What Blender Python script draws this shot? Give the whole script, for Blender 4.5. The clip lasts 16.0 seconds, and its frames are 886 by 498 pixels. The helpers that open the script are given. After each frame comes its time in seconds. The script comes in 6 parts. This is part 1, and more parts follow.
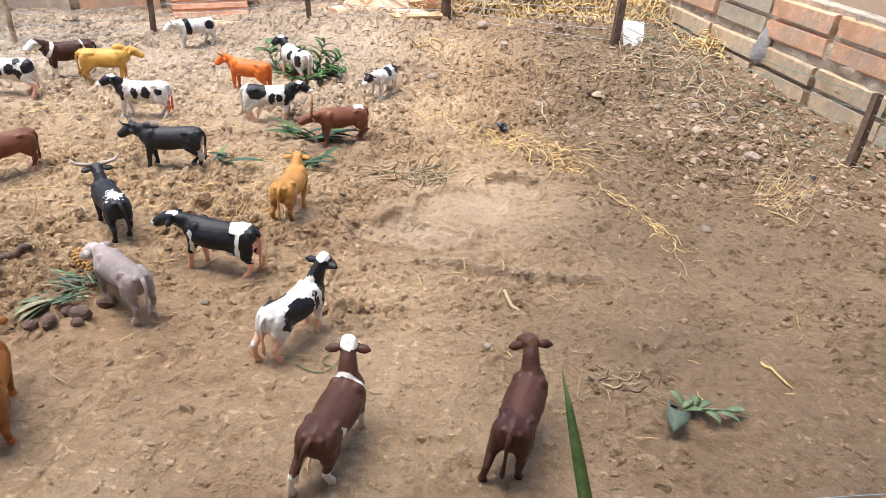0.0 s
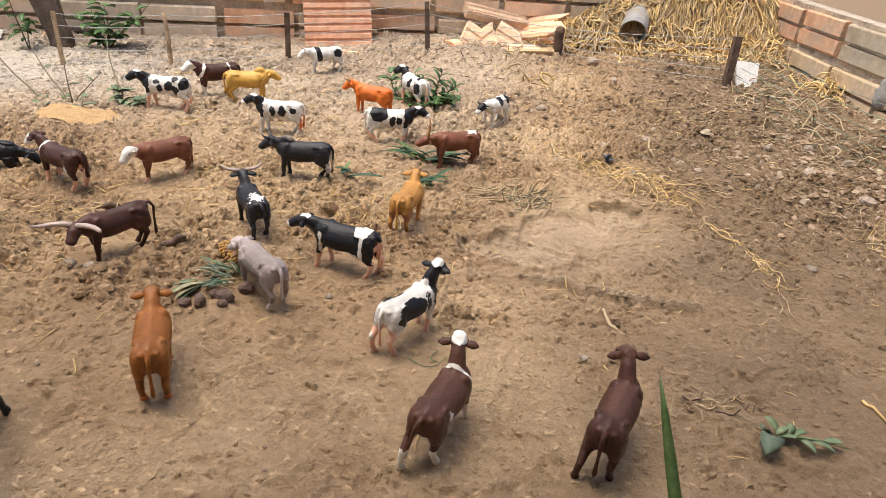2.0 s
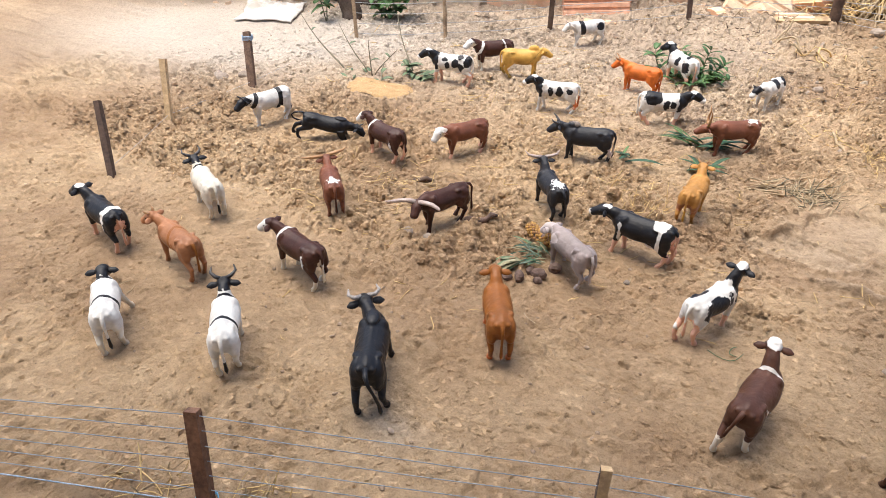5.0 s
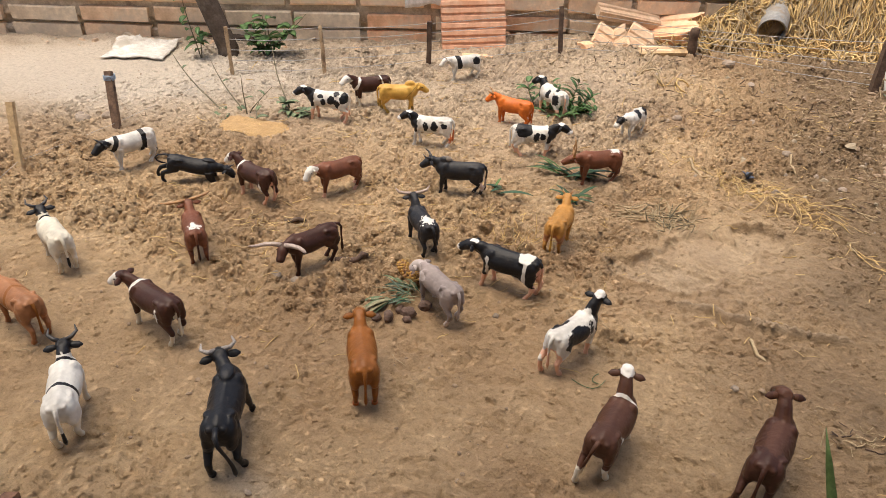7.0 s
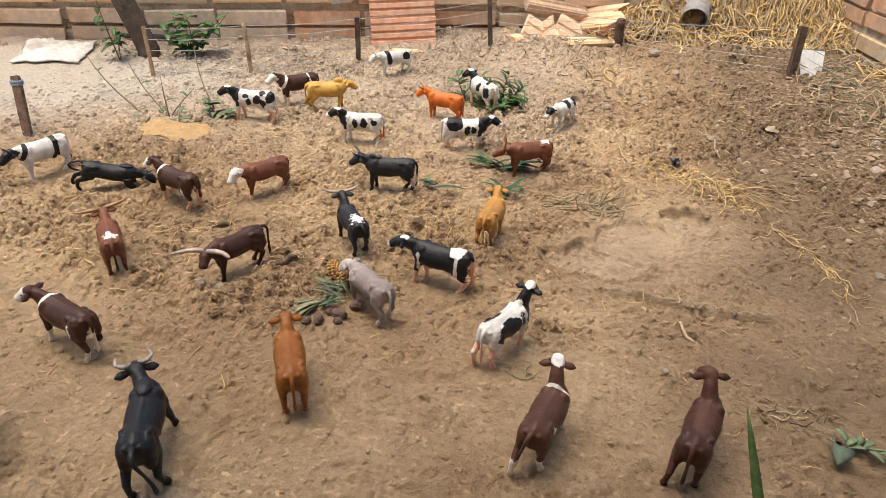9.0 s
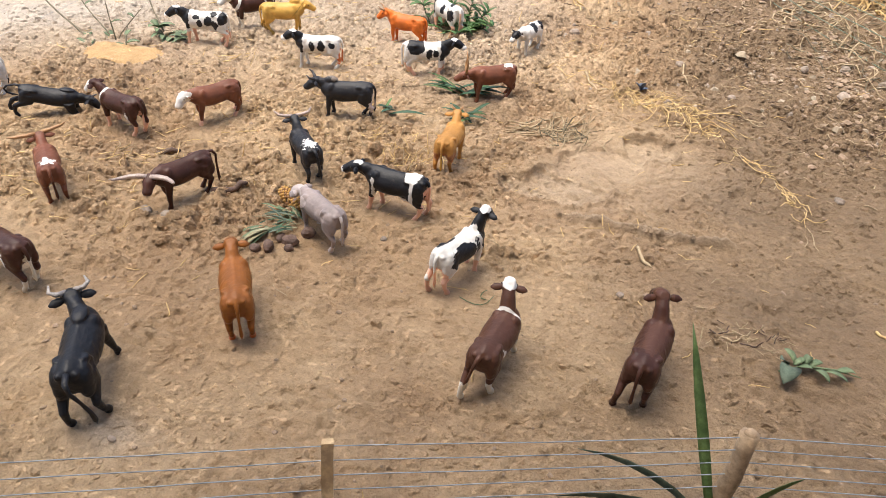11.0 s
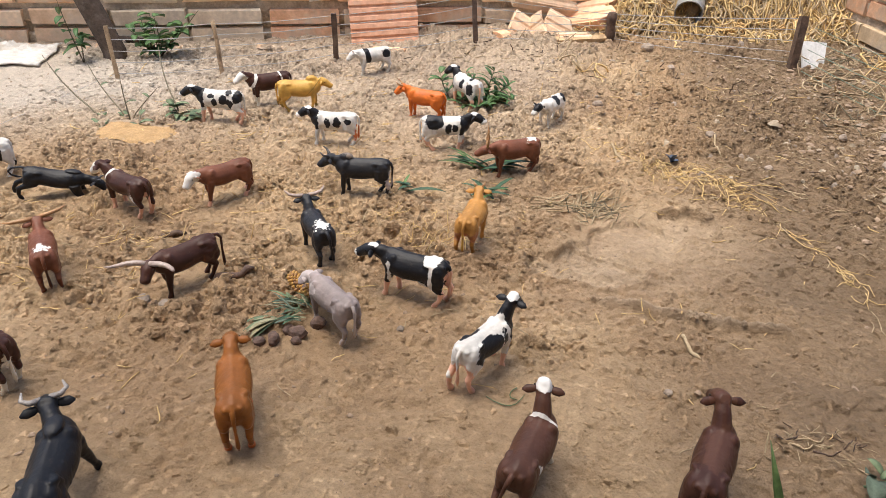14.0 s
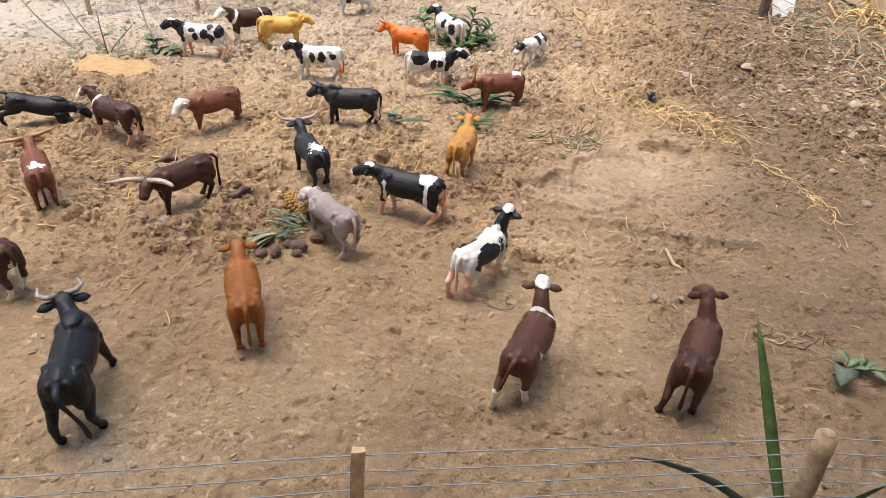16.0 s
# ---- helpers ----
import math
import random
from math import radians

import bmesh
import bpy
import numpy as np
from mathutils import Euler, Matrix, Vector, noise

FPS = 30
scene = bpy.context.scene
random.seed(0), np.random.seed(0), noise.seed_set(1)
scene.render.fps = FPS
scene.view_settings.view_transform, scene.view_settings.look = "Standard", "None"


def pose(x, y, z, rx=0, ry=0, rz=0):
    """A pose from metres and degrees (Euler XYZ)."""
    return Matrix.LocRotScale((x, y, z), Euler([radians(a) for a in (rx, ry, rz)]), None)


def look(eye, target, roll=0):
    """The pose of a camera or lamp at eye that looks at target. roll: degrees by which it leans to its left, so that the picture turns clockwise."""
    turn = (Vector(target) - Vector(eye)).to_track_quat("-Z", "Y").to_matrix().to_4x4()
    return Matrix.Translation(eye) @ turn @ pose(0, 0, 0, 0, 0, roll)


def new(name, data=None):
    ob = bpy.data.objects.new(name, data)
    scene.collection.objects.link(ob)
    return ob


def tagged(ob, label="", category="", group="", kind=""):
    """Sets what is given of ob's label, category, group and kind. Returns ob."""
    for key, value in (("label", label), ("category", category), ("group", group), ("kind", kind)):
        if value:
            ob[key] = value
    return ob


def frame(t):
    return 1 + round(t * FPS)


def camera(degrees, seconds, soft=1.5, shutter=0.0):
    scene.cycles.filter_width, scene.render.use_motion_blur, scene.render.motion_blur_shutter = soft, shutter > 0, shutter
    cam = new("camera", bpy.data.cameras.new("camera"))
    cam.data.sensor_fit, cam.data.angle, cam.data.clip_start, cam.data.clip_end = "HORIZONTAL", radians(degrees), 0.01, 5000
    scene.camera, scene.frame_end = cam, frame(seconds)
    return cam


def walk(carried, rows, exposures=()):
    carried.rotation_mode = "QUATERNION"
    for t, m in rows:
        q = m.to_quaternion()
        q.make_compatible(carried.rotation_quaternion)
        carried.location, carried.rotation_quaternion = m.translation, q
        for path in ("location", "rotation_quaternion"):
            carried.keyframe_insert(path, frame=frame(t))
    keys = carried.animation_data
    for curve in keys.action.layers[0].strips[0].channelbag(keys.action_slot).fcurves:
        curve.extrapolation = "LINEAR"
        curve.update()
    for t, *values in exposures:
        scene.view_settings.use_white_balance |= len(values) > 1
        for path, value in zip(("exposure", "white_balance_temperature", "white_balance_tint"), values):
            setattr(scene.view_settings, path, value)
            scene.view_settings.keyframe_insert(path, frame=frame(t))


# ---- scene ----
cam = camera(67.2, 16.0, 0.25)
PATH = [
    (0, (0.081, 0.104, 0.549), (0.032, 1.823, -0.472), 5.6),
    (0.5, (0.1, 0.097, 0.552), (0.053, 1.829, -0.447), 6.0),
    (1, (0.08, 0.051, 0.558), (-0.185, 1.742, -0.477), 5.1),
    (1.5, (0.072, 0.022, 0.554), (-0.343, 1.695, -0.461), 4.1),
    (2, (0.067, 0.026, 0.558), (-0.263, 1.749, -0.402), 5.2),
    (2.5, (0.051, -0.004, 0.578), (-0.364, 1.701, -0.381), 2.7),
    (3, (0.013, -0.013, 0.587), (-0.426, 1.639, -0.452), 3.7),
    (3.5, (-0.004, -0.045, 0.608), (-0.357, 1.43, -0.696), 4.2),
    (3.7, (-0.04, -0.068, 0.629), (-0.432, 1.281, -0.795), 3.3),
    (4, (-0.054, -0.081, 0.651), (-0.608, 1.193, -0.788), 0.6),
    (4.5, (-0.076, -0.103, 0.659), (-0.799, 1.296, -0.574), 0.9),
    (4.7, (-0.083, -0.114, 0.669), (-0.894, 1.304, -0.484), -0.1),
    (6.8, (-0.036, -0.073, 0.683), (-0.661, 1.497, -0.387), 3.2),
    (7, (-0.026, -0.063, 0.685), (-0.615, 1.535, -0.364), 2.4),
    (7.5, (-0.01, -0.045, 0.678), (-0.476, 1.584, -0.385), 2.7),
    (8, (-0.007, -0.042, 0.681), (-0.438, 1.596, -0.384), 3.0),
    (8.2, (-0.002, -0.042, 0.682), (-0.439, 1.597, -0.378), 2.3),
    (10.3, (-0.001, -0.033, 0.664), (-0.446, 1.612, -0.383), 2.8),
    (10.5, (0.0, -0.032, 0.664), (-0.397, 1.605, -0.413), 4.1),
    (11, (0.032, -0.018, 0.646), (-0.31, 1.544, -0.556), 3.6),
    (11.5, (0.047, 0.005, 0.64), (-0.25, 1.546, -0.599), 3.3),
    (12, (0.047, 0.019, 0.637), (-0.256, 1.591, -0.562), 3.0),
    (12.5, (0.032, 0.033, 0.643), (-0.344, 1.662, -0.455), 1.6),
    (13, (0.022, 0.051, 0.629), (-0.374, 1.696, -0.437), 2.2),
    (13.5, (0.01, 0.062, 0.617), (-0.378, 1.715, -0.441), 2.5),
    (14, (0.006, 0.072, 0.613), (-0.429, 1.729, -0.418), 1.7),
    (14.5, (-0.004, 0.093, 0.605), (-0.456, 1.743, -0.432), 1.6),
    (15, (-0.008, 0.095, 0.591), (-0.476, 1.723, -0.471), 1.6),
    (15.5, (-0.009, 0.045, 0.575), (-0.445, 1.688, -0.48), 2.0),
    (16, (-0.018, -0.004, 0.567), (-0.338, 1.626, -0.546), 3.6),
]
walk(cam, [(t, look(eye, target, roll)) for t, eye, target, roll in PATH], [
    (0, 1.13, 5700, 10), (0.5, 0.99, 5850, 10), (1, 1.03, 5930, 10), (2, 0.86, 6230, 10), (2.5, 0.85, 6250, 10), (3, 0.80, 6200, 10), (3.5, 1.04, 6050, 10), (4.7, 1.07, 5850, 10), (6.8, 0.60, 6600, 10), (8.2, 0.69, 6400, 10), (10.5, 0.70, 6320, 10), (11, 1.04, 6050, 10), (12.2, 1.15, 5930, 10), (13, 0.87, 6030, 10), (14.5, 0.73, 6050, 10), (15, 0.66, 6050, 10), (16, 0.92, 5980, 10)])

# ---------- light ----------
world = bpy.data.worlds.new("sky")
scene.world = world
world.use_nodes = True
wn = world.node_tree
sky = wn.nodes.new("ShaderNodeTexSky")
sky.sky_type = "NISHITA"
sky.sun_disc = False
sky.sun_elevation, sky.sun_rotation = radians(75.9), radians(-94.6)
sky.dust_density, sky.air_density, sky.ozone_density = 4.0, 1.0, 0.6
wn.links.new(sky.outputs[0], wn.nodes["Background"].inputs[0])
wn.nodes["Background"].inputs[1].default_value = 0.125
sun = new("sun", bpy.data.lights.new("sun", "SUN"))
sun.data.energy, sun.data.angle, sun.data.color = 2.55, radians(48), (1.0, 0.89, 0.73)
sun.matrix_world = look((-0.50, -0.04, 2.0), (0, 0, 0))


# ---------- noise and ground height ----------
def lattice(ix, iy, seed):
    n = (ix * 374761393 + iy * 668265263 + seed * 974634777) & 0xFFFFFFFF
    n = ((n ^ (n >> 13)) * 1274126177) & 0xFFFFFFFF
    return ((n ^ (n >> 16)) & 0xFFFF) / 65535.0


def value_noise(x, y, size, seed):
    """Smooth noise in -1..1 with lumps of the given size."""
    x, y = np.asarray(x, float) / size, np.asarray(y, float) / size
    ix, iy = np.floor(x).astype(np.int64), np.floor(y).astype(np.int64)
    fx, fy = x - ix, y - iy
    fx, fy = fx * fx * (3 - 2 * fx), fy * fy * (3 - 2 * fy)
    a, b = lattice(ix, iy, seed), lattice(ix + 1, iy, seed)
    c, d = lattice(ix, iy + 1, seed), lattice(ix + 1, iy + 1, seed)
    return 2 * ((a + (b - a) * fx) * (1 - fy) + (c + (d - c) * fx) * fy) - 1


def lumps(x, y, size, seed, sharp=1.0):
    """Rounded clods of about the given size, 0..1, each with its own height, with sharp clefts between."""
    x, y = np.asarray(x, float) / size, np.asarray(y, float) / size
    ix, iy = np.floor(x).astype(np.int64), np.floor(y).astype(np.int64)
    best = np.zeros_like(x)
    for dx in (-1, 0, 1):
        for dy in (-1, 0, 1):
            jx, jy = ix + dx, iy + dy
            tall = lattice(jx, jy, seed + 2) ** 1.1
            wide = 0.45 + 0.45 * tall
            ux, uy = x - jx - lattice(jx, jy, seed), y - jy - lattice(jx, jy, seed + 1)
            turn = 6.28 * lattice(jx, jy, seed + 3)
            c, s = np.cos(turn), np.sin(turn)
            q = ((ux * c + uy * s) / wide) ** 2 + ((uy * c - ux * s) / (wide * 0.7)) ** 2
            best = np.maximum(best, tall * np.sqrt(np.clip(1 - q, 0, 1)))
    return best ** sharp


def step(a, b, v):
    t = np.clip((np.asarray(v, float) - a) / (b - a), 0, 1)
    return t * t * (3 - 2 * t)


def blob(x, y, cx, cy, rx, ry, turn=0.0):
    c, s = math.cos(radians(turn)), math.sin(radians(turn))
    u, v = (x - cx) * c + (y - cy) * s, -(x - cx) * s + (y - cy) * c
    return np.exp(-((u / rx) ** 2 + (v / ry) ** 2))


STANDS = ((-1.208, 1.023), (-1.033, 1.010), (-0.860, 1.012), (-0.710, 1.104), (-0.959, 1.492), (-0.907, 1.649), (-0.803, 1.629), (-0.742, 2.004), (-0.479, 1.685), (-0.400, 1.819), (-0.157, 1.747), (-0.630, 1.446), (-0.368, 1.498), (-0.192, 1.406), (-0.465, 1.210), (-0.449, 0.964), (-0.207, 1.081), (-0.255, 0.892), (-0.341, 0.782), (-0.603, 0.814), (-0.820, 0.765), (-0.728, 0.560), (-0.376, 0.576), (-0.113, 0.756), (-0.022, 0.588), (0.168, 0.622), (-0.484, 0.415), (-0.698, 0.361), (-0.923, 0.482), (-1.024, 0.643), (-1.097, 0.474), (-0.888, 0.311))


def trodden(x, y):
    """How firmly the soil is pressed under the toys, 0..1."""
    out = np.zeros_like(np.asarray(x, float))
    for cx, cy in STANDS:
        d = ((x - cx) ** 2 + (y - cy) ** 2) / 0.056 ** 2
        out = np.maximum(out, np.exp(-d * d))
    return out


def roughness_at(x, y):
    """How clod-strewn the soil is: 0 on the trodden track, 1 in the tilled middle."""
    edge = 0.665 + 0.05 * value_noise(x, y, 0.25, 4) + 0.10 * step(-0.42, -0.25, x) + 0.10 * step(-0.2, 0.5, x) + 0.05 * step(-0.7, -1.0, x)
    r = step(edge - 0.04, edge + 0.08, y)
    r *= 1 - 0.95 * np.clip(blob(x, y, 0.09, 1.16, 0.20, 0.14, 50) * 1.6, 0, 1)
    r *= 1 - 0.65 * step(-0.05, 0.05, x) * (1 - step(1.25, 1.6, y))
    r *= 1 - 0.8 * np.clip(blob(x, y, -1.75, 1.55, 0.45, 0.2, 20) * 1.3, 0, 1)
    r *= 1 - 0.9 * np.clip(blob(x, y, -1.108, 1.348, 0.10, 0.07) * 1.8, 0, 1)
    r = np.maximum(r, 0.8 * blob(x, y, -0.14, 0.285, 0.12, 0.045, 20))
    r = np.maximum(r, 0.8 * blob(x, y, -0.53, 0.13, 0.11, 0.045, 20))
    return np.maximum(r * (1 - 0.7 * trodden(x, y)), 0.07)


def shoe_print(x, y):
    """How deep the old shoe print is pressed, and masks of its rim, its ridge and the ridge's near side."""
    edge = 0.16 * value_noise(x, y, 0.03, 17)
    deep, rim = np.zeros_like(x), np.zeros_like(x)
    for cx, cy, rx, ry, turn, down in ((-0.005, 1.068, 0.105, 0.058, 8, 0.015), (0.170, 1.288, 0.056, 0.058, -20, 0.013), (0.075, 1.175, 0.12, 0.075, 50, 0.008)):
        c, s = math.cos(radians(turn)), math.sin(radians(turn))
        u, v = ((x - cx) * c + (y - cy) * s) / rx, ((y - cy) * c - (x - cx) * s) / ry
        q = np.sqrt(u * u + v * v) + edge
        deep = np.maximum(deep, down * (1 - step(0.88, 1.02, q)))
        rim = np.maximum(rim * step(0.8, 1.05, q), np.exp(-((q - 1.06) / 0.11) ** 2) * down / 0.014)
    line = y - (0.968 + 0.25 * (x - 0.16) ** 2) + 0.006 * value_noise(x, y, 0.05, 18)
    along = step(0.0, 0.05, x) * (1 - step(0.28, 0.33, x))
    return deep, rim, 0.014 * np.exp(-(line / 0.006) ** 2) * along, np.exp(-((line + 0.014) / 0.010) ** 2) * along


def height(x, y):
    """The soil's height: level, rising a little behind, lumpy where it is tilled."""
    x, y = np.asarray(x, float), np.asarray(y, float)
    z = 0.038 * step(1.75, 2.55, y) * step(-1.2, -0.5, x)
    z = z + 0.018 * step(0.55, 1.05, x - 0.29 * (2.2 - y)) * step(1.3, 2.2, y)
    r = roughness_at(x, y)
    z = z + 0.005 * value_noise(x, y, 0.30, 1) + (0.0022 + 0.006 * r) * value_noise(x, y, 0.10, 2) + 0.0022 * value_noise(x, y, 0.045, 3)
    wx, wy = x + 0.005 * value_noise(x, y, 0.014, 8), y + 0.005 * value_noise(x, y, 0.014, 11)
    worn = 1 - 0.8 * np.clip(1.4 * blob(x, y, -1.8, 1.5, 0.5, 0.3, 20), 0, 1)
    patch = (0.45 + 0.55 * step(-0.45, 0.35, value_noise(x, y, 0.13, 12))) * worn
    rough = 0.6 - np.abs(value_noise(wx, wy, 0.055, 26)) + 0.5 * (0.6 - np.abs(value_noise(wx, wy, 0.026, 27)))
    z = z + r * patch * (0.012 * rough + 0.014 * lumps(wx, wy, 0.046, 60) + 0.016 * lumps(wx, wy, 0.024, 70) + 0.012 * lumps(wx, wy, 0.013, 75) + 0.006 * lumps(wx, wy, 0.0075, 77) - 0.016)
    crust = step(0.0, 0.5, value_noise(x, y, 0.11, 13) + 0.4 * value_noise(x, y, 0.035, 14))
    z = z + (1 - r) * patch * (0.0022 + 0.0072 * crust) * lumps(wx, wy, 0.017, 90)
    z = z + (0.0010 + 0.0034 * crust * (1 - r) + 0.0030 * r) * worn * lumps(wx, wy, 0.0100, 80) + (0.0006 + 0.0014 * r) * value_noise(x, y, 0.0090, 6)
    # drag marks of feet and brooms across the track
    z = z + (1 - r) * 0.0046 * value_noise(0.35 * x + 0.12 * y, y - 0.25 * x + 0.02 * value_noise(x, y, 0.08, 20), 0.020, 19) * step(-0.3, 0.4, value_noise(x, y, 0.22, 25))
    # flakes of trodden crust on the track
    z = z + (1 - r) * 0.0030 * step(0.02, 0.10, value_noise(wx, wy * 1.2, 0.045, 15) + 0.4 * value_noise(x, y, 0.013, 16))
    deep, rim, ridge, ditch = shoe_print(x, y)
    z = z - deep + 0.006 * rim + ridge - 0.003 * ditch
    # bank between the track and the tilled soil
    bank = y - (0.655 + 0.10 * value_noise(x, y, 0.35, 9) - 0.05 * (x + 0.5))
    z = z + 0.010 * step(-0.03, 0.05, bank) * (1 - step(0.05, 0.35, bank)) * step(-0.95, -0.75, x) * (1 - step(-0.42, -0.30, x))
    return z


STEP_X, STEP_Y = np.arange(-2.8, 1.8, 0.005), np.arange(-0.4, 3.4, 0.005)
HEIGHTS = height(*np.meshgrid(STEP_X, STEP_Y))


def ground_z(x, y):
    """The soil's height at one place, read off a table."""
    u, v = min(max((x + 2.8) / 0.005, 0), len(STEP_X) - 2.001), min(max((y + 0.4) / 0.005, 0), len(STEP_Y) - 2.001)
    i, j = int(u), int(v)
    f, g = u - i, v - j
    a, b = HEIGHTS[j], HEIGHTS[j + 1]
    return float((a[i] * (1 - f) + a[i + 1] * f) * (1 - g) + (b[i] * (1 - f) + b[i + 1] * f) * g)


# ---------- materials ----------
def material(name):
    m = bpy.data.materials.new(name)
    m.use_nodes = True
    return m, m.node_tree.nodes, m.node_tree.links, m.node_tree.nodes["Principled BSDF"]


def noise_node(nodes, links, coord, scale, detail=4.0, rough=0.6):
    n = nodes.new("ShaderNodeTexNoise")
    n.inputs["Scale"].default_value, n.inputs["Detail"].default_value, n.inputs["Roughness"].default_value = scale, detail, rough
    links.new(coord, n.inputs["Vector"])
    return n.outputs["Fac"]


def ramp(nodes, links, fac, *stops):
    r = nodes.new("ShaderNodeValToRGB")
    els = r.color_ramp.elements
    while len(els) < len(stops):
        els.new(0.5)
    for e, (p, c) in zip(els, stops):
        e.position, e.color = p, (c, c, c, 1) if isinstance(c, (int, float)) else (*c, 1)
    links.new(fac, r.inputs["Fac"])
    return r.outputs["Color"]


def mixed(nodes, links, fac, a, b, how="MIX"):
    m = nodes.new("ShaderNodeMix")
    m.data_type, m.blend_type = "RGBA", how
    for value, slot in ((fac, m.inputs[0]), (a, m.inputs[6]), (b, m.inputs[7])):
        if isinstance(value, (int, float)):
            slot.default_value = value
        elif isinstance(value, tuple):
            slot.default_value = (*value, 1)
        else:
            links.new(value, slot)
    return m.outputs[2]


def bumped(nodes, links, bsdf, fac, strength, distance):
    b = nodes.new("ShaderNodeBump")
    b.inputs["Strength"].default_value, b.inputs["Distance"].default_value = strength, distance
    links.new(fac, b.inputs["Height"])
    links.new(b.outputs["Normal"], bsdf.inputs["Normal"])


def rough_material(name, low, high, scale, rough=0.8, bump=0.4, dist=0.002, third=None, metal=0.0, tint=0.0, fine=4.0):
    """A worn surface: two tones in lumps, fine grain over them, stains of a third tone."""
    m, nodes, links, bsdf = material(name)
    at = nodes.new("ShaderNodeTexCoord").outputs["Object"]
    big, small = noise_node(nodes, links, at, scale), noise_node(nodes, links, at, scale * fine, 6, 0.7)
    col = mixed(nodes, links, ramp(nodes, links, big, (0.32, 0.0), (0.68, 1.0)), low, high)
    grain = ramp(nodes, links, small, (0.25, 0.72), (0.75, 1.18))
    col = mixed(nodes, links, 1.0, col, grain, "MULTIPLY")
    if third:
        spot = ramp(nodes, links, noise_node(nodes, links, at, scale * 0.6, 5, 0.7), (0.52, 0.0), (0.64, 0.85))
        col = mixed(nodes, links, spot, col, third)
    if tint:
        rnd = nodes.new("ShaderNodeObjectInfo").outputs["Random"]
        col = mixed(nodes, links, 1.0, col, ramp(nodes, links, rnd, (0.0, 1.0 - tint), (1.0, 1.0 + tint * 0.6)), "MULTIPLY")
    links.new(col, bsdf.inputs["Base Color"])
    bsdf.inputs["Roughness"].default_value, bsdf.inputs["Metallic"].default_value = rough, metal
    bumped(nodes, links, bsdf, small, bump, dist)
    return m


def soil_material(name, loose):
    """Sandy soil; loose crumbs each differ a little in tone."""
    m, nodes, links, bsdf = material(name)
    at = nodes.new("ShaderNodeTexCoord").outputs["Object"]
    big, mid = noise_node(nodes, links, at, 2.2, 3), noise_node(nodes, links, at, 14, 5, 0.65)
    fine, grit = noise_node(nodes, links, at, 90, 6, 0.75), noise_node(nodes, links, at, 420, 3, 0.7)
    dry, tan, damp = (0.580, 0.420, 0.252), (0.478, 0.330, 0.188), (0.340, 0.220, 0.124)
    col = mixed(nodes, links, ramp(nodes, links, mid, (0.34, 0.0), (0.66, 1.0)), tan, dry)
    col = mixed(nodes, links, ramp(nodes, links, big, (0.40, 0.75), (0.58, 0.0)), col, damp)
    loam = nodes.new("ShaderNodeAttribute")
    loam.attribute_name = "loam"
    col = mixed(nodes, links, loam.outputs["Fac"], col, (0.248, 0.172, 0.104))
    sand = nodes.new("ShaderNodeAttribute")
    sand.attribute_name = "sand"
    col = mixed(nodes, links, sand.outputs["Fac"], col, (0.56, 0.48, 0.385))
    col = mixed(nodes, links, 1.0, col, ramp(nodes, links, fine, (0.36, 0.90), (0.64, 1.06)), "MULTIPLY")
    col = mixed(nodes, links, 1.0, col, ramp(nodes, links, grit, (0.34, 0.82), (0.46, 1.0), (0.66, 1.06)), "MULTIPLY")
    if loose:
        own = nodes.new("ShaderNodeNewGeometry").outputs["Random Per Island"]
        col = mixed(nodes, links, 1.0, col, ramp(nodes, links, own, (0.0, 0.88), (0.5, 1.06), (1.0, 1.28)), "MULTIPLY")
    # bump's hollows darker, its tops paler: crevice shade put into the colour
    flake = noise_node(nodes, links, at, 85, 6, 0.75)
    col = mixed(nodes, links, 1.0, col, ramp(nodes, links, flake, (0.36, 0.82), (0.45, 0.98), (0.60, 1.06)), "MULTIPLY")
    links.new(col, bsdf.inputs["Base Color"])
    bsdf.inputs["Roughness"].default_value = 0.95
    bsdf.inputs["Specular IOR Level"].default_value = 0.2
    lump = noise_node(nodes, links, at, 32, 5, 0.7)
    both = mixed(nodes, links, 0.30, mixed(nodes, links, 0.22, fine, grit), lump)
    bumped(nodes, links, bsdf, mixed(nodes, links, 0.5, both, ramp(nodes, links, flake, (0.36, 0.0), (0.60, 1.0))), 1.0, 0.0056)
    return m


def coat_material(name, main, second, third, rough=0.44):
    """Painted plastic: the main colour, patches of a second and a third, worn and grubby in places."""
    m, nodes, links, bsdf = material(name)
    at = nodes.new("ShaderNodeTexCoord").outputs["Object"]
    col = mixed(nodes, links, ramp(nodes, links, noise_node(nodes, links, at, 30, 4), (0.35, 0.0), (0.65, 1.0)),
                tuple(c * 0.74 for c in main), tuple(min(1, c * 1.16) for c in main))
    for key, tone in (("second", second), ("third", third), ("blaze", (0.78, 0.75, 0.70))):
        a = nodes.new("ShaderNodeAttribute")
        a.attribute_name = key
        col = mixed(nodes, links, ramp(nodes, links, a.outputs["Fac"], (0.47, 0.0), (0.53, 1.0)), col, tone)
    dust = ramp(nodes, links, noise_node(nodes, links, at, 160, 5, 0.7), (0.55, 0.0), (0.85, 0.09))
    col = mixed(nodes, links, dust, col, (0.36, 0.26, 0.17))
    links.new(col, bsdf.inputs["Base Color"])
    bsdf.inputs["Roughness"].default_value = rough
    bsdf.inputs["Specular IOR Level"].default_value = 0.25
    bumped(nodes, links, bsdf, noise_node(nodes, links, at, 95, 4, 0.6), 0.55, 0.0022)
    return m


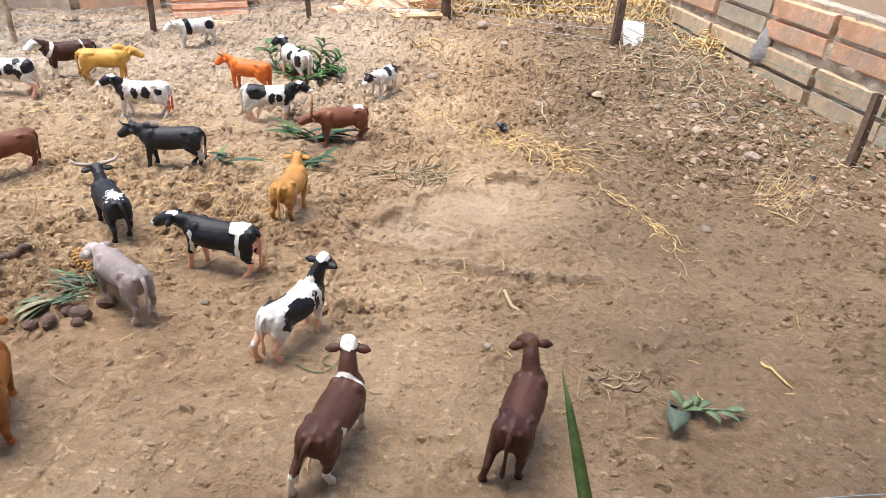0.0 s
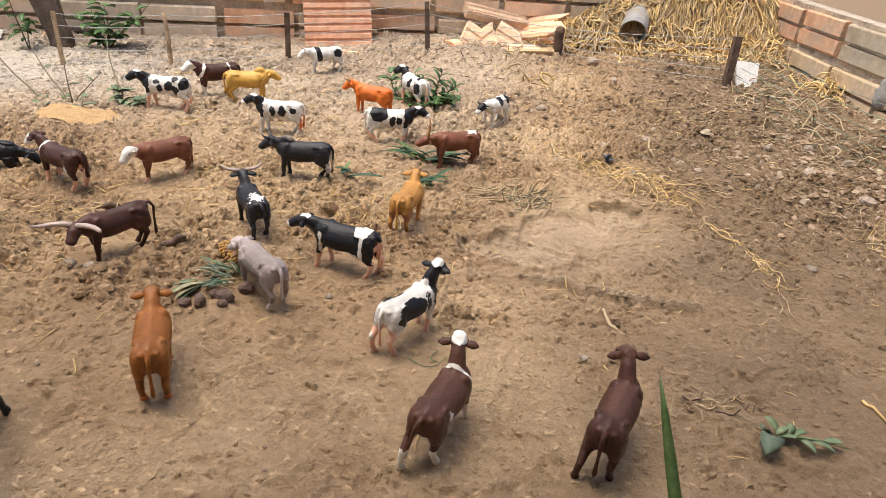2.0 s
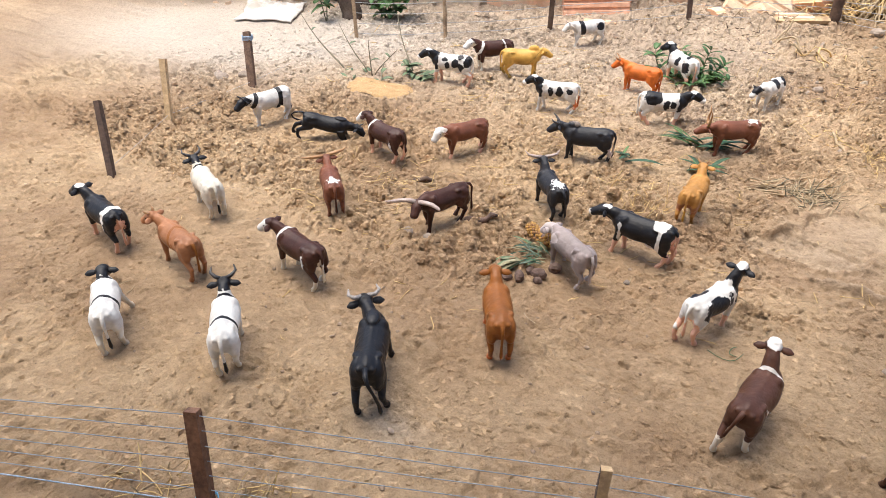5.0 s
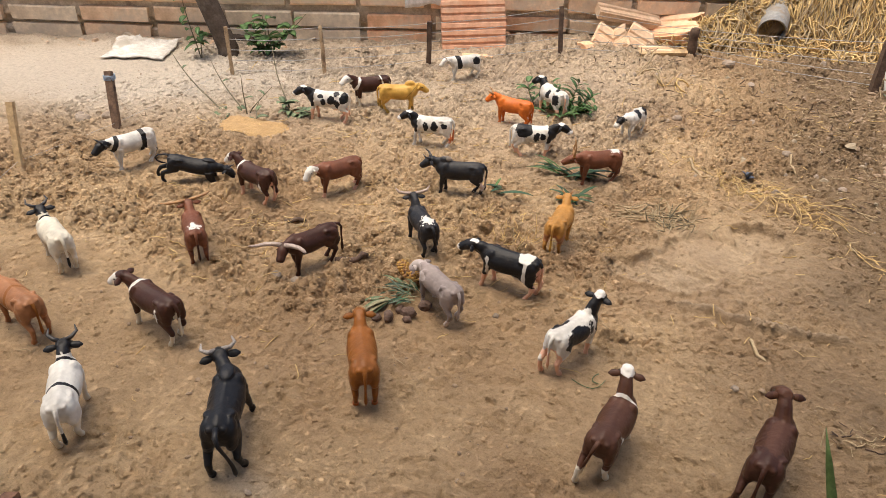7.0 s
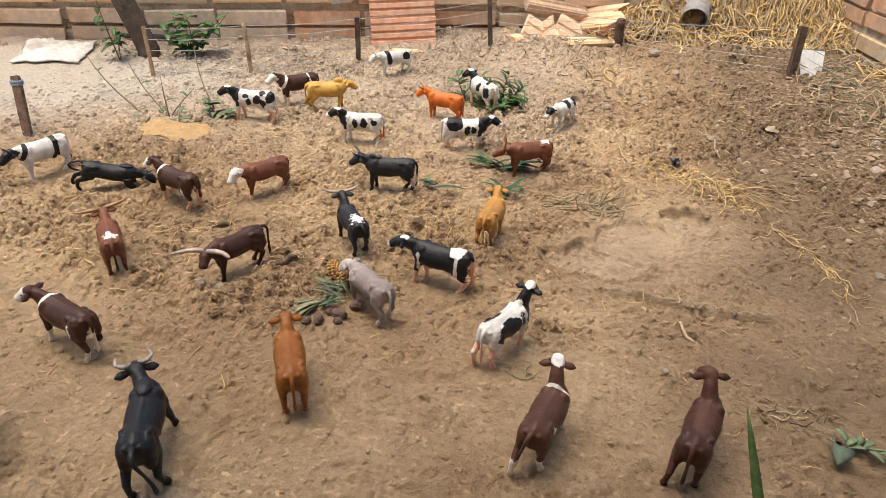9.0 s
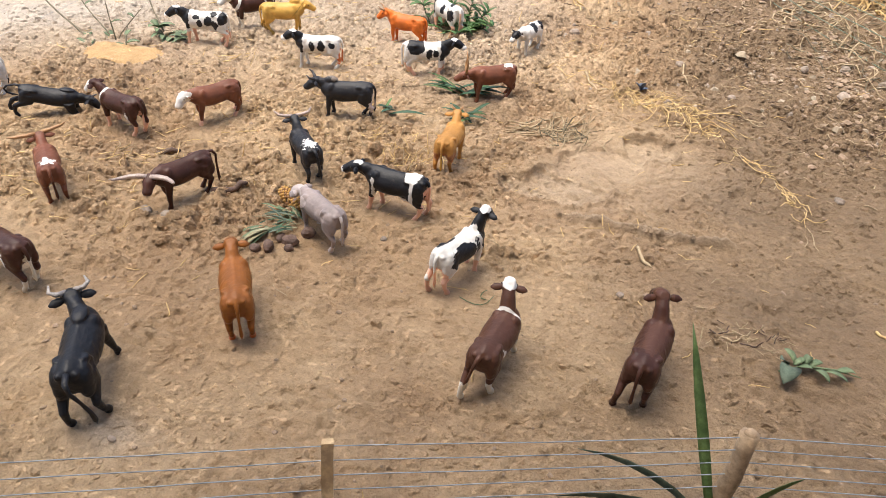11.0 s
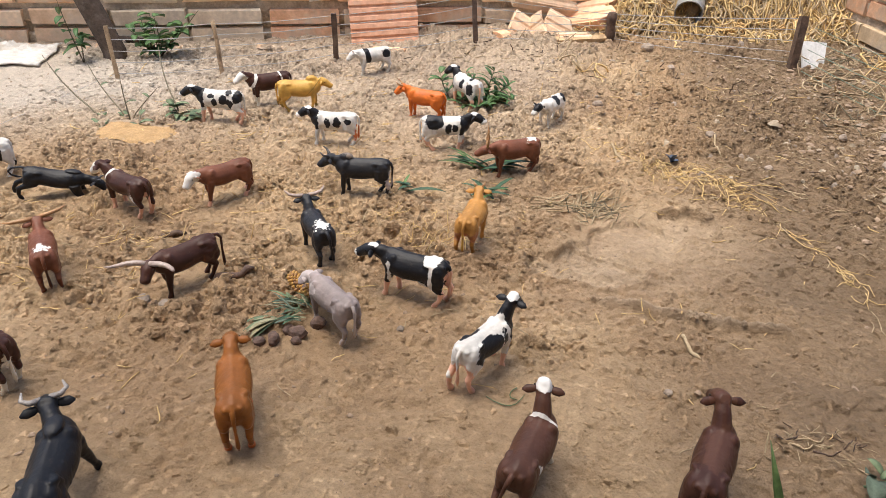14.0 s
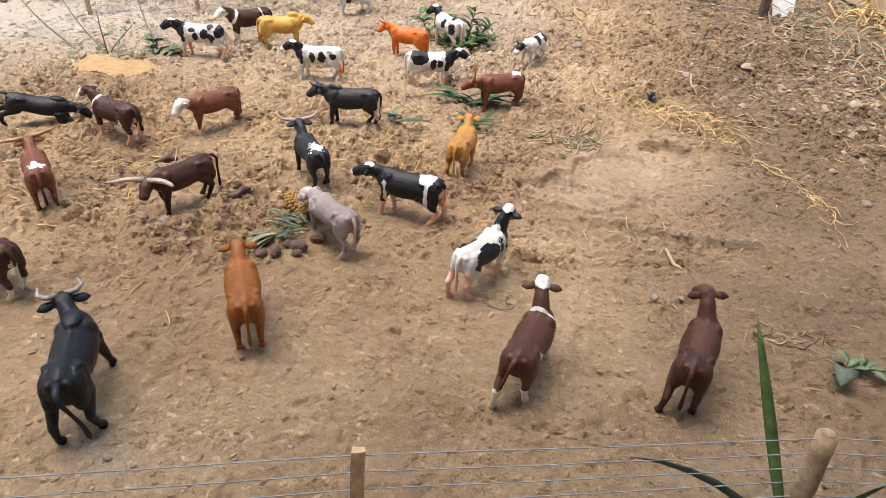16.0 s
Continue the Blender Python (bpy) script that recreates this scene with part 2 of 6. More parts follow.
def leaf_material(name, low, high, rough=0.5):
    m = rough_material(name, low, high, 40, rough, 0.3, 0.001, tint=0.15)
    m.node_tree.nodes["Principled BSDF"].inputs["Subsurface Weight"].default_value = 0.0
    return m


SOIL, SOIL_LOOSE = soil_material("soil", False), soil_material("loose soil", True)
CLOD = rough_material("clods", (0.38, 0.255, 0.145), (0.50, 0.355, 0.215), 14, 0.95, 0.6, 0.002, (0.31, 0.20, 0.11))
CLOD_DARK = rough_material("dark clods", (0.24, 0.168, 0.108), (0.38, 0.275, 0.185), 30, 0.95, 0.6, 0.002, (0.33, 0.24, 0.16))
STONE = rough_material("stone", (0.26, 0.20, 0.148), (0.41, 0.335, 0.26), 30, 0.85, 0.5, 0.002, tint=0.25)
DUNG = rough_material("dung", (0.08, 0.048, 0.035), (0.17, 0.105, 0.075), 60, 0.8, 0.6, 0.002)
BRICK = rough_material("fired clay", (0.82, 0.45, 0.25), (0.88, 0.61, 0.40), 9, 0.88, 0.8, 0.003, (0.72, 0.57, 0.42), tint=0.22)
BRICK_OLD = rough_material("weathered clay", (0.80, 0.53, 0.33), (0.87, 0.67, 0.47), 9, 0.9, 0.8, 0.003, (0.66, 0.54, 0.41), tint=0.2)
BRICK_DIM = rough_material("mossy clay", (0.40, 0.32, 0.215), (0.54, 0.44, 0.31), 9, 0.9, 0.5, 0.002, (0.40, 0.37, 0.28), tint=0.25)
BRICK_BRIGHT = rough_material("clean clay", (0.58, 0.29, 0.165), (0.70, 0.41, 0.27), 8, 0.85, 0.6, 0.003, (0.60, 0.44, 0.32), tint=0.12)
BRICK_PALE = rough_material("pale weathered clay", (0.76, 0.60, 0.42), (0.86, 0.73, 0.55), 9, 0.9, 0.9, 0.003, (0.60, 0.50, 0.38), tint=0.2)
BRICK_TAN = rough_material("tan clay", (0.53, 0.39, 0.235), (0.66, 0.50, 0.32), 9, 0.9, 0.9, 0.005, (0.40, 0.33, 0.245), tint=0.2)
BRICK_RED = rough_material("dull red clay", (0.66, 0.36, 0.195), (0.76, 0.47, 0.29), 9, 0.9, 0.9, 0.005, (0.44, 0.36, 0.27), tint=0.2)
MORTAR = rough_material("mortar", (0.45, 0.36, 0.26), (0.62, 0.51, 0.385), 22, 0.95, 0.9, 0.008, (0.30, 0.25, 0.19))
CEMENT = rough_material("cement", (0.26, 0.25, 0.23), (0.40, 0.38, 0.35), 25, 0.9, 0.8, 0.004)
WOOD_DARK = rough_material("dark wood", (0.05, 0.03, 0.022), (0.13, 0.08, 0.052), 35, 0.8, 0.6, 0.002, (0.17, 0.115, 0.075))
WOOD_RED = rough_material("red-brown wood", (0.105, 0.050, 0.028), (0.25, 0.12, 0.062), 45, 0.75, 0.6, 0.002, (0.05, 0.028, 0.02))
WOOD_PALE = rough_material("pale wood", (0.46, 0.31, 0.15), (0.62, 0.45, 0.25), 35, 0.75, 0.5, 0.0015, (0.30, 0.20, 0.11))
WOOD_DRY = rough_material("dry tan wood", (0.30, 0.205, 0.115), (0.46, 0.33, 0.20), 45, 0.8, 0.6, 0.002, (0.17, 0.115, 0.07))
WOOD_DULL = rough_material("dull brown wood", (0.115, 0.068, 0.042), (0.25, 0.15, 0.09), 45, 0.8, 0.6, 0.002, (0.06, 0.038, 0.027))
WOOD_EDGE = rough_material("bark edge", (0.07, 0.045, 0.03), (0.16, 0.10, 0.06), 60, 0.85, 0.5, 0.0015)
BARK = rough_material("bark", (0.060, 0.040, 0.028), (0.12, 0.082, 0.058), 30, 0.9, 0.9, 0.006, (0.15, 0.115, 0.09))
STRING = rough_material("blue string", (0.23, 0.275, 0.315), (0.37, 0.415, 0.455), 40, 0.6, 0.2, 0.0005)
BLUE_LINE = rough_material("pale blue twine", (0.26, 0.36, 0.48), (0.42, 0.50, 0.60), 60, 0.6, 0.3, 0.0005)
TWINE = rough_material("bright blue twine", (0.10, 0.32, 0.55), (0.22, 0.48, 0.68), 200, 0.6, 0.3, 0.0005)
WIRE = rough_material("grey wire", (0.34, 0.33, 0.31), (0.50, 0.49, 0.46), 120, 0.55, 0.2, 0.0005)
WIRE_GREEN = rough_material("green wire", (0.10, 0.17, 0.12), (0.20, 0.28, 0.20), 120, 0.55, 0.2, 0.0005)
STRAW = rough_material("straw", (0.56, 0.37, 0.14), (0.76, 0.56, 0.26), 20, 0.7, 0.3, 0.001, (0.46, 0.28, 0.10))
# heap's mound, coloured dark as the shade in the gaps between stalks
STRAW_SHADE = rough_material("matted straw", (0.16, 0.10, 0.045), (0.30, 0.20, 0.09), 40, 0.9, 0.8, 0.006)
STRAW_DULL = rough_material("old straw", (0.34, 0.25, 0.14), (0.52, 0.40, 0.24), 20, 0.8, 0.3, 0.001)
CLOTH = rough_material("sackcloth", (0.52, 0.49, 0.44), (0.68, 0.65, 0.60), 14, 0.9, 0.5, 0.002, (0.42, 0.37, 0.30))
WHITE = rough_material("white glaze", (0.74, 0.73, 0.70), (0.82, 0.81, 0.79), 20, 0.5, 0.1, 0.001)
GREY_PIPE = rough_material("grey tin", (0.25, 0.25, 0.25), (0.38, 0.38, 0.37), 30, 0.6, 0.3, 0.001, (0.30, 0.24, 0.18), 0.3)
MEAL = rough_material("yellow meal", (0.40, 0.25, 0.11), (0.50, 0.325, 0.15), 50, 0.95, 0.9, 0.004)
HUSK = rough_material("corn husk", (0.50, 0.27, 0.06), (0.66, 0.42, 0.14), 60, 0.75, 0.5, 0.002, (0.25, 0.12, 0.04))
LEAF_GREEN = leaf_material("green leaf", (0.055, 0.135, 0.035), (0.125, 0.23, 0.065))
LEAF_DARK = leaf_material("dark leaf", (0.03, 0.075, 0.035), (0.06, 0.125, 0.06))
LEAF_GREY = leaf_material("grey-green leaf", (0.095, 0.145, 0.065), (0.19, 0.24, 0.12), 0.65)
LEAF_BLADE = leaf_material("palm blade", (0.085, 0.155, 0.045), (0.165, 0.245, 0.08))
LEAF_DRY = leaf_material("dry leaf", (0.24, 0.215, 0.11), (0.37, 0.335, 0.20), 0.7)
LEAF_MID = leaf_material("dusty leaf", (0.085, 0.115, 0.075), (0.145, 0.18, 0.12), 0.75)
STEM = rough_material("stem", (0.12, 0.10, 0.06), (0.22, 0.18, 0.11), 60, 0.8, 0.3, 0.001)
HORN = rough_material("ivory horn", (0.34, 0.25, 0.20), (0.50, 0.40, 0.34), 90, 0.4, 0.2, 0.0005)
HORN_GREY = rough_material("grey horn", (0.20, 0.17, 0.15), (0.42, 0.38, 0.34), 150, 0.4, 0.2, 0.0005)
HORN_TAN = rough_material("tan horn", (0.32, 0.16, 0.06), (0.45, 0.25, 0.10), 90, 0.4, 0.2, 0.0005)
HORN_DARK = rough_material("dark horn", (0.02, 0.018, 0.018), (0.06, 0.05, 0.045), 90, 0.4, 0.2, 0.0005)
EYE = rough_material("eye", (0.01, 0.01, 0.01), (0.02, 0.015, 0.012), 90, 0.2, 0.0, 0.0005)
BLUE_BIT = rough_material("blue plastic", (0.05, 0.07, 0.11), (0.12, 0.14, 0.19), 60, 0.6, 0.3, 0.001)


# ---------- mesh building ----------
class Geo:
    """Vertices, faces and material slots gathered for one mesh."""

    def __init__(self):
        self.v, self.f, self.m = [], [], []

    def add(self, verts, faces, slot=0):
        n = len(self.v)
        self.v += [tuple(p) for p in verts]
        self.f += [tuple(i + n for i in face) for face in faces]
        self.m += [slot] * len(faces)

    def tube(self, points, radii, sides=8, slot=0, up=(0, 0, 1), caps=True, spin=0.0):
        """A tapered tube; a radius may be (sideways, upwards)."""
        pts, up = [Vector(p) for p in points], Vector(up)
        verts, faces = [], []
        for i, p in enumerate(pts):
            t = (pts[min(i + 1, len(pts) - 1)] - pts[max(i - 1, 0)]).normalized()
            side = up.cross(t)
            side = side.normalized() if side.length > 1e-4 else Vector((0, 1, 0))
            top = t.cross(side)
            r = radii[i] if isinstance(radii, (list, tuple)) else radii
            a, b = r if isinstance(r, tuple) else (r, r)
            for k in range(sides):
                w = 2 * math.pi * k / sides + spin
                verts.append(p + side * (a * math.cos(w)) + top * (b * math.sin(w)))
        for i in range(len(pts) - 1):
            for k in range(sides):
                j = (k + 1) % sides
                faces.append((i * sides + k, i * sides + j, (i + 1) * sides + j, (i + 1) * sides + k))
        if caps:
            faces.append(tuple(range(sides))[::-1])
            faces.append(tuple((len(pts) - 1) * sides + k for k in range(sides)))
        self.add(verts, faces, slot)

    def ball(self, c, r, turn=None, rings=6, sides=10, slot=0):
        verts, faces = [], []
        turn = turn or Matrix.Identity(3)
        for i in range(rings + 1):
            a = math.pi * (0.04 + 0.92 * i / rings)
            for k in range(sides):
                w = 2 * math.pi * k / sides
                verts.append(Vector(c) + turn @ Vector((r[0] * math.sin(a) * math.cos(w), r[1] * math.sin(a) * math.sin(w), r[2] * math.cos(a))))
        for i in range(rings):
            for k in range(sides):
                j = (k + 1) % sides
                faces.append((i * sides + k, (i + 1) * sides + k, (i + 1) * sides + j, i * sides + j))
        faces += [tuple(range(sides)), tuple(rings * sides + k for k in range(sides))[::-1]]
        self.add(verts, faces, slot)

    def prism(self, outline, lo, hi, slot=0):
        """An outline in x and y, raised from lo to hi."""
        n = len(outline)
        verts = [(x, y, lo) for x, y in outline] + [(x, y, hi) for x, y in outline]
        faces = [(k, (k + 1) % n, n + (k + 1) % n, n + k) for k in range(n)]
        self.add(verts, faces + [tuple(range(n))[::-1], tuple(range(n, 2 * n))], slot)

    def blade(self, points, widths, thick=0.0006, fold=0.25, slot=0, up=(0, 0, 1)):
        """A leaf or straw: a strip along points, folded along its middle, with an underside."""
        pts = [Vector(p) for p in points]
        verts, faces = [], []
        for i, p in enumerate(pts):
            t = (pts[min(i + 1, len(pts) - 1)] - pts[max(i - 1, 0)]).normalized()
            side = t.cross(Vector(up))
            side = side.normalized() if side.length > 1e-3 else Vector((1, 0, 0))
            top = side.cross(t)
            w = widths[i] if isinstance(widths, (list, tuple)) else widths
            verts += [p - side * w / 2 + top * w * fold, p - top * thick * 0.3, p + side * w / 2 + top * w * fold, p - top * (thick + w * 0.04)]
        for i in range(len(pts) - 1):
            a, b = 4 * i, 4 * i + 4
            faces += [(a, a + 1, b + 1, b), (a + 1, a + 2, b + 2, b + 1), (a + 2, a + 3, b + 3, b + 2), (a + 3, a, b, b + 3)]
        e = 4 * (len(pts) - 1)
        faces += [(3, 2, 1, 0), (e, e + 1, e + 2, e + 3)]
        self.add(verts, faces, slot)

    def mesh(self, name, mats, smooth=True):
        me = bpy.data.meshes.new(name)
        me.from_pydata(self.v, [], self.f)
        for m in mats:
            me.materials.append(m)
        me.polygons.foreach_set("material_index", self.m)
        me.polygons.foreach_set("use_smooth", [smooth] * len(self.f))
        me.update()
        return me


def part(name, geo, mats, parent=None, label="", smooth=True):
    mats = mats if isinstance(mats, list) else [mats]
    ob = new(name, geo.mesh(name, mats, smooth) if isinstance(geo, Geo) else geo)
    ob.parent = parent
    if label:
        tagged(ob, label)
    return ob


def thing(name, x, y, label, category, group="", z=None, turn=0.0):
    """An Empty on the ground that carries a thing's parts."""
    ob = new(name)
    ob.empty_display_size = 0.02
    ob.matrix_world = pose(x, y, ground_z(x, y) if z is None else z, 0, 0, turn)
    return tagged(ob, label, category, group)


# ---------- ground ----------
def spaced(lo, hi, mid_lo, mid_hi, fine, far):
    """Even fine steps in the middle, twice as wide towards lo and hi, then ever wider to the horizon."""
    inner = np.concatenate([np.arange(lo, mid_lo - fine, 2.1 * fine), np.arange(mid_lo, mid_hi, fine), np.arange(mid_hi + fine, hi, 2.1 * fine)])
    out, gap = [], 2.1 * fine
    edge = 0.0
    while edge < far:
        gap *= 1.35
        edge += gap
        out.append(edge)
    out = np.array(out)
    return np.concatenate([lo - out[::-1], inner, inner[-1] + out])


def soil_tones(x, y):
    """Where the soil is darker, loamy ground with painted shade, and where paler, sandy ground with painted light,
    0..1.
    """
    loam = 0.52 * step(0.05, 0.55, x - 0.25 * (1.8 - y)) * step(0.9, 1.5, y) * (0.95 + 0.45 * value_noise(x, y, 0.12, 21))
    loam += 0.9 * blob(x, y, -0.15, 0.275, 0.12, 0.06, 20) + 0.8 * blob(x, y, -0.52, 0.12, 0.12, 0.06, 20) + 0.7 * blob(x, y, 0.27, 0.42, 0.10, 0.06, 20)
    # right-hand and near-track darkening also carries shade in the colour
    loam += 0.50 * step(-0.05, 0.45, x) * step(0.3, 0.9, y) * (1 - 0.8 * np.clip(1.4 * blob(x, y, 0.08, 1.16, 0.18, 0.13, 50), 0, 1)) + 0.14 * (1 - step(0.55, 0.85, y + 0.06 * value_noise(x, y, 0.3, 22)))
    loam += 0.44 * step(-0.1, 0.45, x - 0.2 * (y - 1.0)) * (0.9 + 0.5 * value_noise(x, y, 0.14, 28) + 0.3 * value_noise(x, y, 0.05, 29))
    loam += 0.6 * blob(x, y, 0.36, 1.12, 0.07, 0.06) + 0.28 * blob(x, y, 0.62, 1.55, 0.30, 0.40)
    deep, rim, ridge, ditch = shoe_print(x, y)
    # relief painted in: darker rims, and shade on the ridge's near side
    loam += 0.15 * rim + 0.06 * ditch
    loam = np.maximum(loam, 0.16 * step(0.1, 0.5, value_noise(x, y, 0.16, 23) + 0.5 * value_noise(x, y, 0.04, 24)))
    # far ground and ridge crest also paled as if lit, beside truly pale soil
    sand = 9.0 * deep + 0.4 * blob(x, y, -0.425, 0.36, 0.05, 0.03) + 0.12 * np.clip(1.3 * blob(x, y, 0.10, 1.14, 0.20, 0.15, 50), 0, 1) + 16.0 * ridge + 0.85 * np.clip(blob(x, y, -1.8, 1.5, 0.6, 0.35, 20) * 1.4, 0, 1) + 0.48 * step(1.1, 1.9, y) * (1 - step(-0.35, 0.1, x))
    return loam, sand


def build_ground():
    xs, ys = spaced(-2.0, 1.15, -1.2, 0.5, 0.0027, 60.0), spaced(0.02, 2.6, 0.30, 1.45, 0.0027, 60.0)
    gx, gy = np.meshgrid(xs, ys)
    near = step(-4.0, -2.8, gx) * (1 - step(1.6, 2.6, gx)) * step(-1.2, -0.4, gy) * (1 - step(3.0, 3.8, gy))
    gz = height(gx, gy) * near
    nx, ny = len(xs), len(ys)
    co = np.stack([gx, gy, gz], -1).reshape(-1, 3)
    i = np.arange(nx * ny).reshape(ny, nx)
    quads = np.stack([i[:-1, :-1], i[:-1, 1:], i[1:, 1:], i[1:, :-1]], -1).reshape(-1, 4)
    me = bpy.data.meshes.new("ground")
    me.vertices.add(len(co))
    me.vertices.foreach_set("co", co.ravel())
    me.loops.add(quads.size)
    me.loops.foreach_set("vertex_index", quads.ravel())
    me.polygons.add(len(quads))
    me.polygons.foreach_set("loop_start", np.arange(len(quads)) * 4)
    me.polygons.foreach_set("use_smooth", np.ones(len(quads), bool))
    me.update()
    me.validate()
    x, y = co[:, 0], co[:, 1]
    loam, sand = soil_tones(x, y)
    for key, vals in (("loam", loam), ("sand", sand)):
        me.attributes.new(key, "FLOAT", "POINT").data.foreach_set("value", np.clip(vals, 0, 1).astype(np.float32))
    me.materials.append(SOIL)
    tagged(new("ground", me), "bare sandy brown soil, trodden smooth and tilled", "ground", kind="structure")


build_ground()

# ---------- walls of hollow clay blocks ----------
COURSE, BLOCK, TALL, DEEP = 0.138, 0.242, 0.114, 0.085


def block_mesh(name, length, mat, seed):
    """A hollow clay block: two raised bands with a groove between them, on both faces."""
    rnd = random.Random(seed)
    h, d, g = TALL / 2, DEEP / 2, 0.007
    side = [(-d + 0.004, -h), (d - 0.004, -h), (d, -h + 0.005), (d, -g), (d - 0.036, -g * 0.85), (d - 0.036, g * 0.85), (d, g), (d, h - 0.005), (d - 0.004, h),
            (-d + 0.004, h), (-d, h - 0.005), (-d, -h + 0.005)]
    n, verts = len(side), []
    for x in (-length / 2, length / 2):
        verts += [(x + rnd.uniform(-0.004, 0.004), -y + rnd.uniform(-0.0012, 0.0012), z + rnd.uniform(-0.0012, 0.0012)) for y, z in side]
    faces = [(k, (k + 1) % n, n + (k + 1) % n, n + k) for k in range(n)] + [tuple(range(n))[::-1], tuple(range(n, 2 * n))]
    geo = Geo()
    geo.add(verts, faces)
    return geo.mesh(name, [mat], False)


def build_wall(name, start, turn, length, courses, low, label, mats):
    """A wall that runs from start along turn; blocks stand proud of a mortar core."""
    rnd = random.Random(len(name))
    wall = new(name)
    wall.matrix_world = pose(start[0], start[1], low, 0, 0, turn)
    tagged(wall, label, "wall", kind="structure")
    core = Geo()
    nx = int(length / 0.03)
    tall = courses * COURSE - 0.012
    rows = int(tall / 0.0125)
    verts, faces = [], []
    for j in range(rows + 1):
        for i in range(nx + 1):
            x, z = i * length / nx, j * tall / rows
            inside = abs(z % COURSE - TALL / 2) < 0.010
            verts.append((x, 0.060 if inside else 0.009 + 0.011 * float(value_noise(x, z + 3 * turn, 0.030, 31)), z))
    for j in range(rows):
        for i in range(nx):
            a = j * (nx + 1) + i
            faces.append((a, a + 1, a + nx + 2, a + nx + 1))
    core.add(verts, faces)
    core.add([(0, 0.02, 0), (length, 0.02, 0), (length, 0.078, 0), (0, 0.078, 0), (0, 0.02, tall), (length, 0.02, tall), (length, 0.078, tall), (0, 0.078, tall)],
             [(0, 3, 2, 1), (4, 5, 6, 7), (0, 1, 5, 4), (1, 2, 6, 5), (2, 3, 7, 6), (3, 0, 4, 7)])
    part("mortar", core, MORTAR, wall, "rough grey-brown mortar")
    pool = {}
    for j in range(courses):
        x = -rnd.uniform(0.02, 0.2)
        while x < length:
            size = BLOCK
            mat = rnd.choices(mats, ([0.3, 0.1, 0.6] if j == courses - 1 or x < 1.2 else [0.5, 0.35, 0.15]) if name == "wall_back" else [0.25, 0.65, 0.1] if j == courses - 1 else [0.6, 0.15, 0.25])[0]
            key = (mat.name, rnd.randrange(4))
            if key not in pool:
                pool[key] = block_mesh("brick", size, mat, hash(key[1]) + len(mat.name))
            mid = x + size / 2
            if 0.0 < mid < length:
                b = new("brick", pool[key])
                b.parent = wall
                b.matrix_local = pose(mid, DEEP / 2 + rnd.uniform(-0.010, 0.003), j * COURSE + TALL / 2 + rnd.uniform(-0.004, 0.004), rnd.uniform(-2, 2), rnd.uniform(-0.8, 0.8), rnd.uniform(-1.2, 1.2))
            x += size + rnd.uniform(0.012, 0.028)
    return wall


# ---------- toy cattle ----------
COATS = {
    "black": (0.012, 0.012, 0.014), "soft_black": (0.022, 0.022, 0.025), "white": (0.70, 0.67, 0.61), "cream": (0.70, 0.64, 0.52),
    "dark_brown": (0.060, 0.023, 0.014), "brown": (0.085, 0.036, 0.021), "red_brown": (0.175, 0.064, 0.033), "orange": (0.26, 0.090, 0.016),
    "bright_orange": (0.62, 0.15, 0.02), "tan": (0.36, 0.160, 0.070), "yellow": (0.58, 0.335, 0.07), "gold": (0.46, 0.225, 0.055), "grey": (0.30, 0.245, 0.225),
    "pale_grey": (0.50, 0.43, 0.40), "pink": (0.72, 0.42, 0.29), "rust": (0.55, 0.16, 0.05), "dust": (0.20, 0.16, 0.125), "olive": (0.30, 0.20, 0.05),
}
coat_pool = {}


def coat(main, second, third):
    key = (main, second, third)
    if key not in coat_pool:
        coat_pool[key] = coat_material("toy paint " + main.replace("_", " ") + " " + second.replace("_", " "), COATS[main], COATS[second], COATS[third])
    return coat_pool[key]


def patch_values(co, spots, head, tail_from, wobble):
    """How far inside a patch each point lies, about 0.5 at its edge."""
    out = np.full(len(co), -1.0)
    x, y, z = co.T
    for kind, *a in spots:
        if kind == "oval":
            v = 1 - np.sqrt(((x - a[0]) / a[3]) ** 2 + ((y - a[1]) / a[4]) ** 2 + ((z - a[2]) / a[5]) ** 2)
            v *= min(a[3:6]) / 0.01
        elif kind == "band":
            v = (np.minimum(x - a[0] - a[2] * (z - 0.05), a[1] - x + a[2] * (z - 0.05))) / 0.004
        elif kind == "splash":
            v = 1.3 - 1.5 * np.linalg.norm(co - np.array(a[:3]), axis=1) / a[3] + 3.2 * wobble
        elif kind == "below":
            v = (a[0] - z) / 0.01
        elif kind == "between":
            v = np.minimum(np.minimum(x - a[0], a[1] - x), np.minimum(z - a[2], a[3] - z)) / 0.01
        elif kind == "head":
            poll, nose = head
            axis = nose - poll
            t = (co - poll) @ axis / (axis @ axis)
            off = np.linalg.norm(co - poll - np.outer(t, axis), axis=1)
            v = np.minimum(np.minimum(t - a[0], a[1] - t) * 3, (0.0145 - off) / 0.004)
        elif kind == "poll":
            v = 1 - np.linalg.norm(co - head[0] - np.array((0.001, 0, 0.008)), axis=1) / a[0]
        elif kind == "tail":
            v = np.where((np.arange(len(co)) >= tail_from[0]) & (np.arange(len(co)) < tail_from[1]) & (z < a[0]), 1.0, -1.0)
        else:
            continue
        out = np.maximum(out, v)
    return np.clip(0.5 + 0.5 * (out + wobble), 0, 1)


def smooth_line(values, at):
    """Values at even steps, read smoothly between them."""
    v = np.concatenate([[2 * values[0] - values[1]], values, [2 * values[-1] - values[-2]]])
    i = np.minimum(at.astype(int), len(values) - 2)
    f = at - i
    a, b, c, d = v[i], v[i + 1], v[i + 2], v[i + 3]
